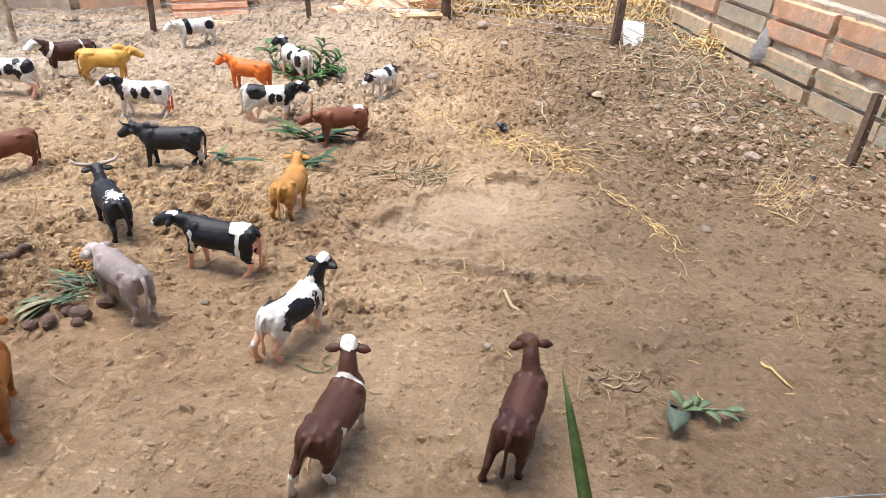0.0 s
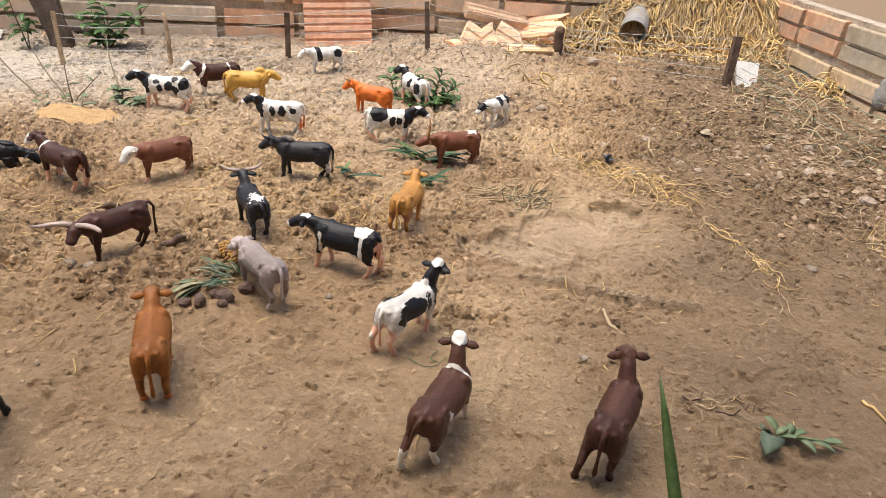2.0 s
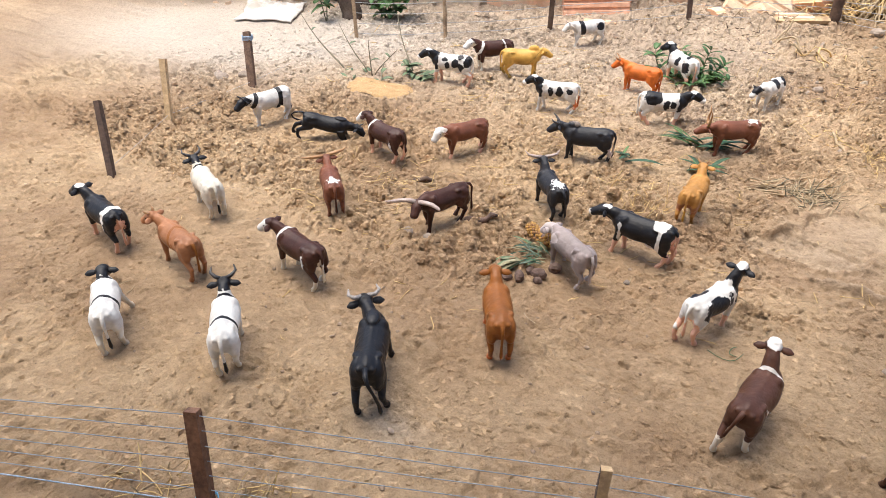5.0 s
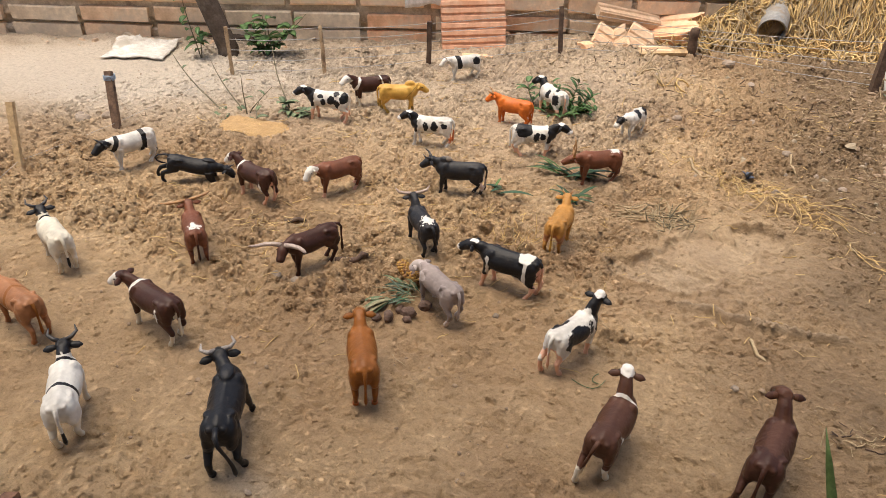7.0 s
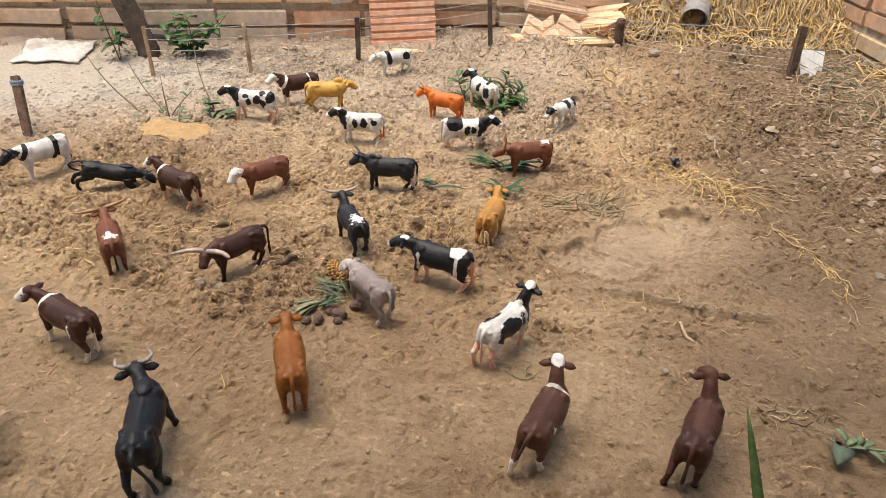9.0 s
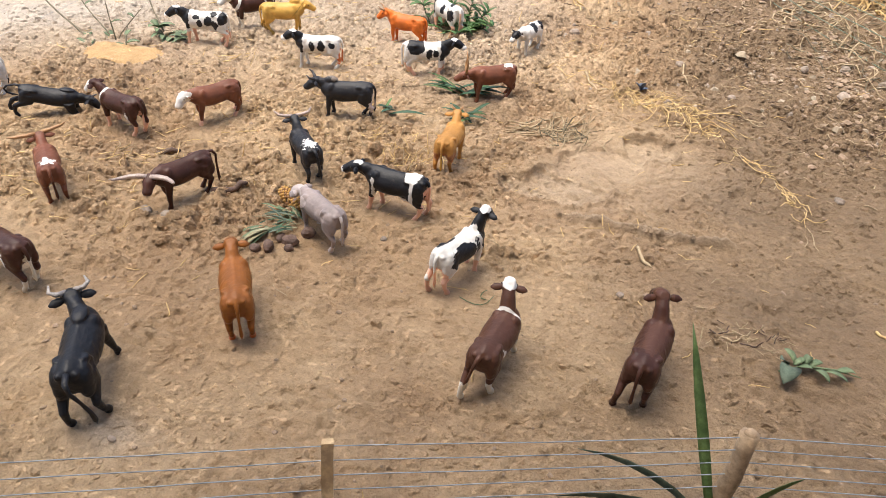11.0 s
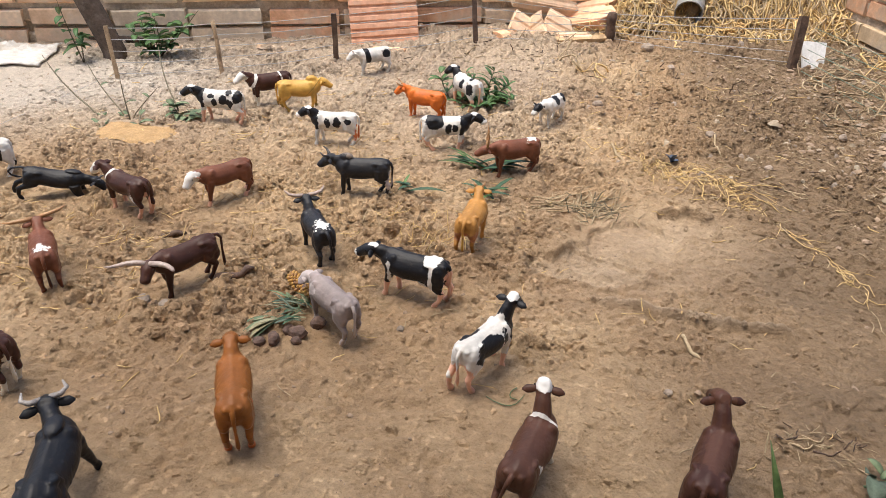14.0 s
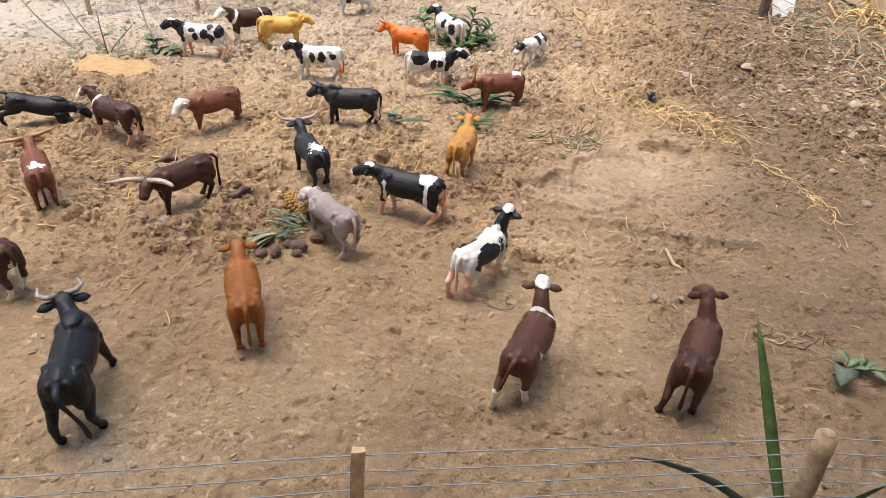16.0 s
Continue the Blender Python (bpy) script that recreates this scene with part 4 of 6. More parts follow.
         spots=[("oval", -0.01, 0, 0.05, 0.03, 0.03, 0.014)], horns="long", neck=(0.0, 0.004, -0.024), yaw=38, nod=4, girth=1.04, legs=(0.004, -0.008, 0.008, -0.002), tail=(0.008, 0.004), category="toy bull", name="toy_bull", seed=19),
    dict(label="red-brown plastic toy bull with straight tan horns", x=-0.820, y=0.765, turn=135, size=0.90, main="red_brown", second="white", third="dark_brown",
         spots=[("splash", -0.031, 0.0, 0.087, 0.0115)], lower=[("tail", 0.06)], horns="straight", horn_mat=HORN_TAN, neck=(0.0, 0.0, -0.008), yaw=14, legs=(0.004, -0.006, 0.0, -0.004), category="toy bull", name="toy_bull", seed=20),
    dict(label="dark brown plastic toy cow, white collar and face", x=-0.728, y=0.560, turn=165, size=0.96, main="dark_brown", second="white", third="cream",
         spots=[("head", 0.15, 1.4), ("band", 0.041, 0.047, -0.4), ("oval", -0.030, 0.022, 0.05, 0.005, 0.012, 0.014), ("tail", 0.05)], lower=[STOCKINGS, ("oval", -0.052, 0, 0.04, 0.012, 0.005, 0.022)], neck=(0.002, 0.008, -0.010), yaw=24, nod=6, udder=1.1, legs=(0.004, -0.004, -0.008, 0.006), seed=21),
    dict(label="plain orange-brown plastic toy cow on the track", x=-0.376, y=0.576, turn=121, size=0.96, main="orange", second="rust", third="rust",
         spots=[], lower=[("below", 0.010)], neck=(-0.002, 0, -0.006), girth=1.08, bone=0.9, legs=(0.002, -0.004, 0.0, -0.002), seed=22),
    dict(label="white plastic toy cow with black patches, pink udder", x=-0.112, y=0.756, turn=65, size=0.91, main="white", second="black", third="pink",
         spots=[("between", 0.030, 0.2, 0.044, 1), ("oval", -0.012, -0.02, 0.064, 0.027, 0.02, 0.022), ("oval", 0.020, -0.02, 0.062, 0.005, 0.014, 0.016), ("oval", -0.018, 0.014, 0.084, 0.020, 0.010, 0.010), ("oval", 0.0, 0.022, 0.06, 0.014, 0.012, 0.014)],
         lower=[("below", 0.026), ("oval", -0.046, 0, 0.036, 0.014, 0.020, 0.020)], blaze=[("poll", 0.010)], neck=(-0.003, -0.002, 0.010), yaw=6, udder=1.3, legs=(0.004, -0.006, -0.016, -0.004), crest=0.9, seed=23),
    dict(label="brown plastic toy cow with white poll and collar", x=-0.025, y=0.588, turn=78, size=0.94, main="brown", second="white", third="cream",
         blaze=[("poll", 0.0115)], spots=[("band", 0.042, 0.0462, -0.4), ("oval", -0.020, -0.021, 0.054, 0.0055, 0.010, 0.016)], lower=[("below", 0.031), ("oval", -0.048, 0.006, 0.026, 0.012, 0.006, 0.016)], neck=(-0.002, 0.009, 0.010), yaw=18, girth=1.15, legs=(-0.004, 0.010, -0.022, 0.002), crest=1.0, spread=(0, 0, 0.004, 0), tail=(0.012, 0.002), seed=24),
    dict(label="red-brown plastic toy cow with turned head", x=0.164, y=0.622, turn=75, size=0.98, main="dark_brown", second="brown", third="brown",
         spots=[("oval", 0.0, 0.0, 0.088, 0.03, 0.016, 0.012)], lower=[("head", -0.2, 0.4)], neck=(-0.002, 0.009, 0.007), yaw=30, nod=6, girth=1.06, bone=1.1, spread=(0, 0, 0.006, 0), udder=1.2, legs=(0.004, -0.004, -0.014, 0.002), seed=25),
    dict(label="black plastic toy bull with striped horns", x=-0.486, y=0.415, turn=118, size=1.05, main="black", second="soft_black", third="black",
         horns="crook", horn_mat=HORN_GREY, neck=(0.002, 0.012, -0.010), hump=0.4, girth=1.04, yaw=20, tail=(-0.016, 0.008), legs=(0.004, 0.012, -0.012, 0.0), spread=(0, 0.006, 0, 0.007), bone=0.8, category="toy bull", name="toy_bull", seed=26),
    dict(label="white plastic toy cow with black straps, horned head", x=-0.698, y=0.361, turn=131, size=0.95, main="white", second="black", third="cream",
         spots=[FACE, ("head", -0.35, 1.4), ("band", 0.045, 0.049, -0.4), ("band", -0.018, -0.013, 0.1), ("tail", 0.045)], horns="up", horn_mat=HORN_DARK, neck=(-0.002, 0, -0.004), udder=1.0, lower=[("below", 0.044)], legs=(0.0, 0.004, -0.004, 0.006), seed=27),
    dict(label="tan orange plastic toy cow with bony back", x=-0.923, y=0.482, turn=165, size=0.93, main="tan", second="orange", third="cream",
         spots=[("band", -0.01, -0.004, 0.3), ("tail", 0.08)], neck=(0.002, 0.008, -0.010), yaw=26, nod=8, horns="short", horn_mat=HORN_TAN, udder=1.0, bone=1.2, legs=(0.002, 0, -0.010, -0.004), seed=28),
    dict(label="cream plastic toy cow with black horned head", x=-1.024, y=0.643, turn=154, size=0.93, main="cream", second="black", third="white",
         spots=[FACE, ("head", -0.35, 1.4), ("band", 0.045, 0.048, -0.4), ("tail", 0.045)], horns="up", horn_mat=HORN_DARK, neck=(-0.002, 0, -0.004), seed=29),
    dict(label="black plastic toy cow with white rump belt", x=-1.097, y=0.474, turn=167, size=0.96, main="black", second="white", third="pink",
         spots=[("between", -0.036, -0.024, 0.045, 0.2)], blaze=[("poll", 0.0085)], lower=[("below", 0.026), ("oval", -0.054, 0, 0.045, 0.010, 0.010, 0.026)], neck=(0.002, 0.006, -0.004), yaw=20, nod=10, udder=1.2, legs=(0.004, -0.004, -0.006, 0.006), seed=30),
    dict(label="white plastic toy cow with black head and straps", x=-0.888, y=0.311, turn=141, size=0.94, main="white", second="black", third="cream",
         spots=[FACE, ("head", -0.35, 1.4), ("band", 0.045, 0.049, -0.4), ("band", -0.016, -0.0105, 0.1), ("tail", 0.045)], neck=(-0.004, 0, -0.010), yaw=-6, udder=1.0, legs=(0.004, 0.020, -0.010, 0.002), spread=(0, 0.012, 0, 0.003), lower=[("below", 0.044)], seed=31),
]
for cow in HERD:
    build_cattle(**cow)

build_wall("wall_back", (-3.3, 1.35), 24.2, 4.34, 3, -0.005, "low wall of hollow terracotta blocks with rough mortar", [BRICK_OLD, BRICK_PALE, BRICK])
build_wall("wall_right", (0.66, 3.13), -74, 3.0, 3, -0.118, "low wall of weathered hollow clay blocks", [BRICK_TAN, BRICK_RED, BRICK_DIM])


# ---------- unseen wall and slab, added to shade the near ground ----
g = Geo()
g.prism([(-1.4, -1.25), (4, -1.25), (4, -1.05), (-1.4, -1.05)], -0.05, 2.6)
tagged(part("wall_house", g, MORTAR, smooth=False), "plain unseen wall added to block light", "wall", kind="structure")
# overhead slab out of view, its front edge set by the shade wanted
g = Geo()
g.prism([(-1.5, -1.3), (4.2, -1.3), (4.2, 0.36), (-1.5, 0.36)], 2.6, 2.66)
tagged(part("eave", g, WOOD_DARK, smooth=False), "dark unseen slab added overhead to block light", "roof", kind="structure")


for along, up, wide, tall, seed in ((0.95, 0.238, 0.035, 0.055, 1), (1.52, 0.268, 0.03, 0.03, 2), (2.05, 0.198, 0.04, 0.03, 3)):
    g = Geo()
    g.ball((0, 0, 0), (wide, 0.016, tall), None, 10, 14)
    for k, p in enumerate(g.v):
        s = 1 + 0.35 * noise.noise(Vector(p) * 45 + Vector((seed * 5.3, 0, 0)))
        g.v[k] = (p[0] * s, p[1] * s, p[2] * s)
    lump = part("cement_lump", g, CEMENT, bpy.data.objects["wall_right"], "rough grey cement smear")
    lump.matrix_local = pose(along, 0.0, up, 0, 0, 0)

# white plaster sheet leaning on the back wall
g, n = Geo(), 14
verts = []
for side in (0.0, -0.006):
    for j in range(n + 1):
        for i in range(n + 1):
            u, v = i / n, j / n
            verts.append((2.40 + 0.27 * u + 0.012 * float(value_noise(u, v, 0.3, 71)), -0.008 + side - 0.006 * abs(float(value_noise(u, v, 0.25, 72))), 0.145 + 0.20 * v + 0.014 * float(value_noise(u, v + 4, 0.2, 73))))
m = (n + 1) ** 2
faces = [f for j in range(n) for i in range(n) for q in [j * (n + 1) + i] for f in ((q, q + n + 1, q + n + 2, q + 1), (m + q, m + q + 1, m + q + n + 2, m + q + n + 1))]
edge = list(range(n)) + [n + j * (n + 1) for j in range(n)] + [m - 1 - i for i in range(n)] + [m - n - 1 - j * (n + 1) for j in range(n)]
faces += [(edge[k], edge[(k + 1) % len(edge)], edge[(k + 1) % len(edge)] + m, edge[k] + m) for k in range(len(edge))]
g.add(verts, faces)
sheet = part("plaster_patch", g, WHITE)
sheet.matrix_world = pose(-3.3, 1.35, -0.005, 0, 0, 24.2)
tagged(sheet, "white plaster patch smeared on the block wall", "plaster")


# ---------- fences ----------
def post_geo(base, top, r, kind, seed=0):
    """A stake from below the soil to its top; square-sawn, split or round."""
    rnd, g = random.Random(seed), Geo()
    b, t = Vector(base), Vector(top)
    low = b - (t - b).normalized() * 0.04
    if kind == "sawn":
        pts, rad = [low, b, b.lerp(t, 0.4), b.lerp(t, 0.8), t], [(r * 0.95, r * 0.75)] * 4 + [(r * 0.92, r * 0.7)]
        g.tube(pts, rad, 4, up=(-0.36, 0.93, 0), spin=math.pi / 4)
        # one side in four takes the darker edge tone
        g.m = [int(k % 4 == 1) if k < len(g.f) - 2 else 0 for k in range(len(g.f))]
        for v in range(len(g.v)):
            g.v[v] = tuple(c + rnd.uniform(-0.0008, 0.0008) for c in g.v[v])
    else:
        pts = [low] + [b.lerp(t, k / 6) + Vector((rnd.uniform(-1, 1), rnd.uniform(-1, 1), 0)) * r * 0.14 for k in range(7)]
        rad = [r * rnd.uniform(0.9, 1.1) for _ in pts]
        g.tube(pts, rad, 9, up=(0.6, 0.8, 0))
        # two neighbouring sides of nine take the darker edge tone
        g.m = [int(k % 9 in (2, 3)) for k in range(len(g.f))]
        g.tube([t - (t - b) * 0.02, t + (t - b).normalized() * 0.003], [r * 0.95, r * 0.5], 9, up=(0.6, 0.8, 0))
    return g


def wire_geo(points, r, sag=0.0, seed=0):
    rnd, g, pts = random.Random(seed), Geo(), []
    for a, b in zip(points, points[1:]):
        a, b = Vector(a), Vector(b)
        for k in range(8):
            f = k / 8
            pts.append(a.lerp(b, f) + Vector((0, 0, -sag * 4 * f * (1 - f) + rnd.uniform(-0.0006, 0.0006))))
    pts.append(Vector(points[-1]))
    g.tube(pts, r, 5)
    return g


def build_fence(label, posts, wires, r, wire_mat, sag=0.002, drop=0.0, seed=0, low_mat=None):
    """posts: (x, y, height, lean x, lean y, radius, kind, material)."""
    x0, y0 = posts[0][:2]
    fence = thing("fence", x0, y0, label, "fence", "fences round the toy paddock", 0.0)
    shift = Matrix.Translation((-x0, -y0, 0))
    feet = []
    for k, (x, y, tall, lx, ly, rad, kind, mat) in enumerate(posts):
        b = Vector((x, y, ground_z(x, y)))
        t = b + Vector((lx, ly, tall))
        feet.append((b, t, rad))
        if not rad:
            continue
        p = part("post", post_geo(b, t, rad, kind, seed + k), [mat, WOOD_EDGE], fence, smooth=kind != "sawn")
        p.data.transform(shift)
    for j in range(wires):
        f = 0.10 + 0.86 * j / max(1, wires - 1)
        run = [b.lerp(t, f) + Vector((0, 0, -drop * (j % 2))) for b, t, rad in feet]
        low = low_mat if j == 0 else None
        w = part("wire", wire_geo(run, r * 1.5 if low else r, sag, seed * 10 + j), low or wire_mat, fence, "thicker bright blue twine" if low else "")
        w.data.transform(shift)
    return fence


build_fence("wooden stakes strung with seven pale blue strings", [
    (-1.02, -0.03, 0.125, -0.01, 0.0, 0.011, "round", WOOD_DARK), (-0.530, 0.153, 0.125, -0.024, 0.031, 0.0115, "sawn", WOOD_RED),
    (-0.138, 0.306, 0.105, -0.010, 0.038, 0.0085, "sawn", WOOD_PALE), (0.244, 0.450, 0.115, 0.006, 0.022, 0.0095, "round", WOOD_DRY), (0.82, 0.57, 0.115, 0, 0.02, 0.011, "round", WOOD_DARK)],
    7, 0.0006, STRING, 0.001, seed=1, low_mat=BLUE_LINE)
build_fence("weathered wooden stakes along the paddock's side", [
    (-1.300, 0.633, 0.135, -0.055, 0.05, 0.010, "sawn", WOOD_DARK), (-1.418, 0.892, 0.135, -0.030, 0.045, 0.011, "sawn", WOOD_PALE),
    (-1.433, 1.198, 0.135, -0.040, 0.048, 0.014, "sawn", WOOD_DULL), (-1.448, 1.700, 0.14, -0.01, 0.02, 0, "sawn", WOOD_PALE)], 1, 0.0005, WIRE, seed=2)
build_fence("thin wooden stakes with wires before the wall", [
    (-1.442, 1.710, 0.147, -0.020, 0.02, 0.0080, "sawn", WOOD_DRY), (-1.176, 1.849, 0.147, -0.020, 0.02, 0.0064, "round", WOOD_DRY),
    (-0.890, 2.060, 0.140, 0.0, 0.0, 0.0125, "sawn", WOOD_DARK), (-0.496, 2.340, 0.150, -0.02, 0.03, 0.0115, "sawn", WOOD_DARK),
    (-0.060, 2.560, 0.095, 0.0, 0.0, 0.017, "round", WOOD_DARK), (0.512, 2.375, 0.150, 0.0, 0.03, 0.018, "sawn", WOOD_DARK)], 5, 0.0011, WIRE, 0.006, seed=3)
build_fence("dark stakes with slack green wires", [
    (0.535, 2.35, 0.145, 0.01, 0.03, 0, "round", WOOD_DARK), (0.946, 1.583, 0.165, 0.02, 0.04, 0.0145, "sawn", WOOD_DARK), (1.22, 1.0, 0.16, 0.02, 0.04, 0.015, "sawn", WOOD_DARK)],
    5, 0.0009, WIRE_GREEN, 0.012, seed=4)


# ---------- loose soil, stones ----------
def build_clods(name, label, count, mat, area, keep, sizes, seed, power=2.6):
    """Loose lumps of soil strewn over an area; keep(x, y) is the chance that one lies there."""
    rs = np.random.RandomState(seed)
    g = (1 + 5 ** 0.5) / 2
    base = np.array([(-1, g, 0), (1, g, 0), (-1, -g, 0), (1, -g, 0), (0, -1, g), (0, 1, g), (0, -1, -g), (0, 1, -g), (g, 0, -1), (g, 0, 1), (-g, 0, -1), (-g, 0, 1)]) / 1.9
    tris = np.array([(0, 11, 5), (0, 5, 1), (0, 1, 7), (0, 7, 10), (0, 10, 11), (1, 5, 9), (5, 11, 4), (11, 10, 2), (10, 7, 6), (7, 1, 8),
                     (3, 9, 4), (3, 4, 2), (3, 2, 6), (3, 6, 8), (3, 8, 9), (4, 9, 5), (2, 4, 11), (6, 2, 10), (8, 6, 7), (9, 8, 1)])
    x = rs.uniform(area[0], area[1], count * 4)
    y = rs.uniform(area[2], area[3], count * 4)
    ok = rs.rand(count * 4) < keep(x, y)
    x, y = x[ok][:count], y[ok][:count]
    n = len(x)
    r = sizes[0] * (sizes[1] / sizes[0]) ** (rs.rand(n) ** power)
    v = base[None] * (1 + rs.uniform(-0.32, 0.32, (n, 12, 1))) * r[:, None, None] * np.stack([rs.uniform(0.8, 1.4, n), rs.uniform(0.7, 1.2, n), rs.uniform(0.5, 0.85, n)], -1)[:, None]
    w = rs.uniform(0, 6.28, n)
    c, s = np.cos(w)[:, None], np.sin(w)[:, None]
    vx, vy = v[..., 0] * c - v[..., 1] * s, v[..., 0] * s + v[..., 1] * c
    z = height(x, y) + r * 0.15
    co = np.stack([vx + x[:, None], vy + y[:, None], v[..., 2] + z[:, None]], -1).reshape(-1, 3)
    faces = (tris[None] + 12 * np.arange(n)[:, None, None]).reshape(-1, 3)
    me = bpy.data.meshes.new(name)
    me.from_pydata(co.tolist(), [], faces.tolist())
    me.materials.append(mat)
    me.update()
    for key, vals in zip(("loam", "sand"), soil_tones(x, y)):
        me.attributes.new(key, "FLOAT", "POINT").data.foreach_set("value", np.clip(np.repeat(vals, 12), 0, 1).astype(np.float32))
    return tagged(new(name, me), label, "soil", kind="stuff")


def build_crumbs(name, label, count, mat, area, keep, sizes, flat, seed, power=1.0):
    """Small angular crumbs half sunk in the soil, each a faceted dome."""
    rs = np.random.RandomState(seed)
    x, y = rs.uniform(area[0], area[1], count * 5), rs.uniform(area[2], area[3], count * 5)
    ok = rs.rand(count * 5) < keep(x, y)
    x, y = x[ok][:count], y[ok][:count]
    n = len(x)
    r = sizes[0] * (sizes[1] / sizes[0]) ** (rs.rand(n) ** power)
    turn = rs.uniform(0, 6.28, (n, 1)) + np.arange(5) * 1.2566 + rs.uniform(-0.3, 0.3, (n, 5))
    low = r[:, None] * rs.uniform(0.8, 1.25, (n, 5))
    high = low * rs.uniform(0.3, 0.7, (n, 5))
    long, way = rs.uniform(0.45, 1.0, (n, 1)), rs.uniform(0, 6.28, (n, 1))
    tall = r[:, None] * rs.uniform(flat * 0.6, flat * 1.3, (n, 1))

    def ring(rad, z):
        u, v = rad * np.cos(turn), rad * np.sin(turn) * long
        return np.stack([x[:, None] + u * np.cos(way) - v * np.sin(way), y[:, None] + u * np.sin(way) + v * np.cos(way), height(x, y)[:, None] + z], -1)

    co = np.concatenate([ring(low, -0.25 * r[:, None] + 0 * low), ring(high, tall * rs.uniform(0.65, 1.1, (n, 5)))], 1).reshape(-1, 3)
    faces = []
    for k in range(5):
        m = (k + 1) % 5
        faces += [(k, m, 5 + m, 5 + k)]
    quads = (np.array(faces)[None] + 10 * np.arange(n)[:, None, None]).reshape(-1, 4)
    caps = (np.arange(5, 10)[None] + 10 * np.arange(n)[:, None])
    me = bpy.data.meshes.new(name)
    me.from_pydata(co.tolist(), [], quads.tolist() + caps.tolist())
    me.materials.append(mat)
    me.update()
    for key, vals in zip(("loam", "sand"), soil_tones(x, y)):
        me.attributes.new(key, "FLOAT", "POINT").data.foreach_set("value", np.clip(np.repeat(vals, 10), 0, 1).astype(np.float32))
    return tagged(new(name, me), label, "soil", kind="stuff")


PLOT = (-1.85, 1.15, 0.08, 2.5)
build_crumbs("soil_crumbs", "angular crumbs of dry tan soil", 42000, SOIL_LOOSE, (-1.7, 0.95, 0.5, 2.1), lambda x, y: np.clip(roughness_at(x, y) * 1.1 - 0.12, 0.02, 1) * (0.3 + 0.7 * step(-0.4, 0.4, value_noise(x, y, 0.13, 12))) * (1 - 0.85 * trodden(x, y)), (0.0020, 0.0115), 0.50, 5, 1.7)
build_crumbs("track_flakes", "low flakes of trodden soil crust", 11000, SOIL_LOOSE, (-1.5, 0.8, 0.08, 1.45), lambda x, y: (1 - roughness_at(x, y)) * (1 - np.clip(1.5 * blob(x, y, -1.8, 1.5, 0.5, 0.3, 20), 0, 1)) * (0.15 + 0.85 * step(-0.3, 0.5, value_noise(x, y, 0.09, 42))) * (1 - np.clip(1.8 * blob(x, y, 0.09, 1.16, 0.18, 0.14, 50), 0, 1)) * (1 - trodden(x, y)), (0.0016, 0.0075), 0.34, 9, 1.7)
build_crumbs("back_crumbs", "clods of dry soil before the wall", 9000, SOIL_LOOSE, (-2.2, 0.9, 1.9, 2.75), lambda x, y: (0.25 + 0.5 * step(-0.2, 0.5, value_noise(x, y, 0.15, 44))) * (1 - np.clip(1.5 * blob(x, y, -1.8, 1.6, 0.5, 0.35, 20), 0, 1)), (0.003, 0.012), 0.42, 10, 1.6)
build_crumbs("wall_debris", "chips and lumps of clay at the wall's foot", 420, BRICK_OLD, (-2.3, 0.3, 1.6, 2.9), lambda x, y: np.exp(-((y - 1.24 - 0.449 * (x + 3.3)) / 0.055) ** 2), (0.004, 0.020), 0.6, 14, 2.0)
build_crumbs("brick_chips", "chips of weathered clay block", 260, BRICK_DIM, (0.0, 1.05, 1.5, 2.7), lambda x, y: 0.15 + 0.6 * blob(x, y, 0.75, 1.95, 0.18, 0.25), (0.003, 0.017), 0.5, 12, 2.0)
build_crumbs("stone_chips", "grey and tan chips of stone on the soil", 340, STONE, (-0.3, 1.05, 1.4, 2.7), lambda x, y: 0.25 + 0.5 * blob(x, y, 0.7, 1.8, 0.2, 0.35), (0.003, 0.014), 0.55, 13, 2.0)
build_clods("dark_clods", "dark lumps of soil and grit by the fence", 6500, CLOD_DARK, (0.1, 1.25, 1.1, 2.6),
            lambda x, y: step(0.22, 0.75, x - 0.25 * (1.8 - y)) * step(1.05, 1.6, y), (0.0013, 0.010), 6, 2.2)
build_clods("grit", "small dark grit on the trodden track", 3600, CLOD_DARK, PLOT, lambda x, y: 0.3 + 0.5 * step(0.0, 0.5, value_noise(x, y, 0.2, 43)), (0.0008, 0.0042), 7)
build_clods("post_clods", "heaped clods round the near stakes", 2600, SOIL_LOOSE, (-0.62, 0.36, 0.06, 0.52),
            lambda x, y: 1.3 * blob(x, y, -0.14, 0.283, 0.075, 0.035, 20) + blob(x, y, -0.53, 0.13, 0.06, 0.035, 20) + 0.8 * blob(x, y, 0.26, 0.44, 0.06, 0.03, 20), (0.0014, 0.0075), 8, 2.0)


def build_stone(label, x, y, size, mat=None, flat=0.6, seed=0, name="stone", category="stone"):
    rnd, g = random.Random(seed), Geo()
    g.ball((0, 0, 0), (size, size * rnd.uniform(0.6, 0.9), size * flat), None, 6, 9)
    for i, p in enumerate(g.v):
        k = 1 + 0.30 * noise.noise(Vector(p) * (1.3 / size) + Vector((seed * 3.1, 0, 0)))
        g.v[i] = tuple(c * k for c in p)
    ob = part(name, g, mat or STONE, smooth=False)
    ob.matrix_world = pose(x, y, ground_z(x, y) + size * flat * 0.35, rnd.uniform(-12, 12), rnd.uniform(-12, 12), rnd.uniform(0, 360))
    return tagged(ob, label, category, "stones on the soil" if name == "stone" else "")


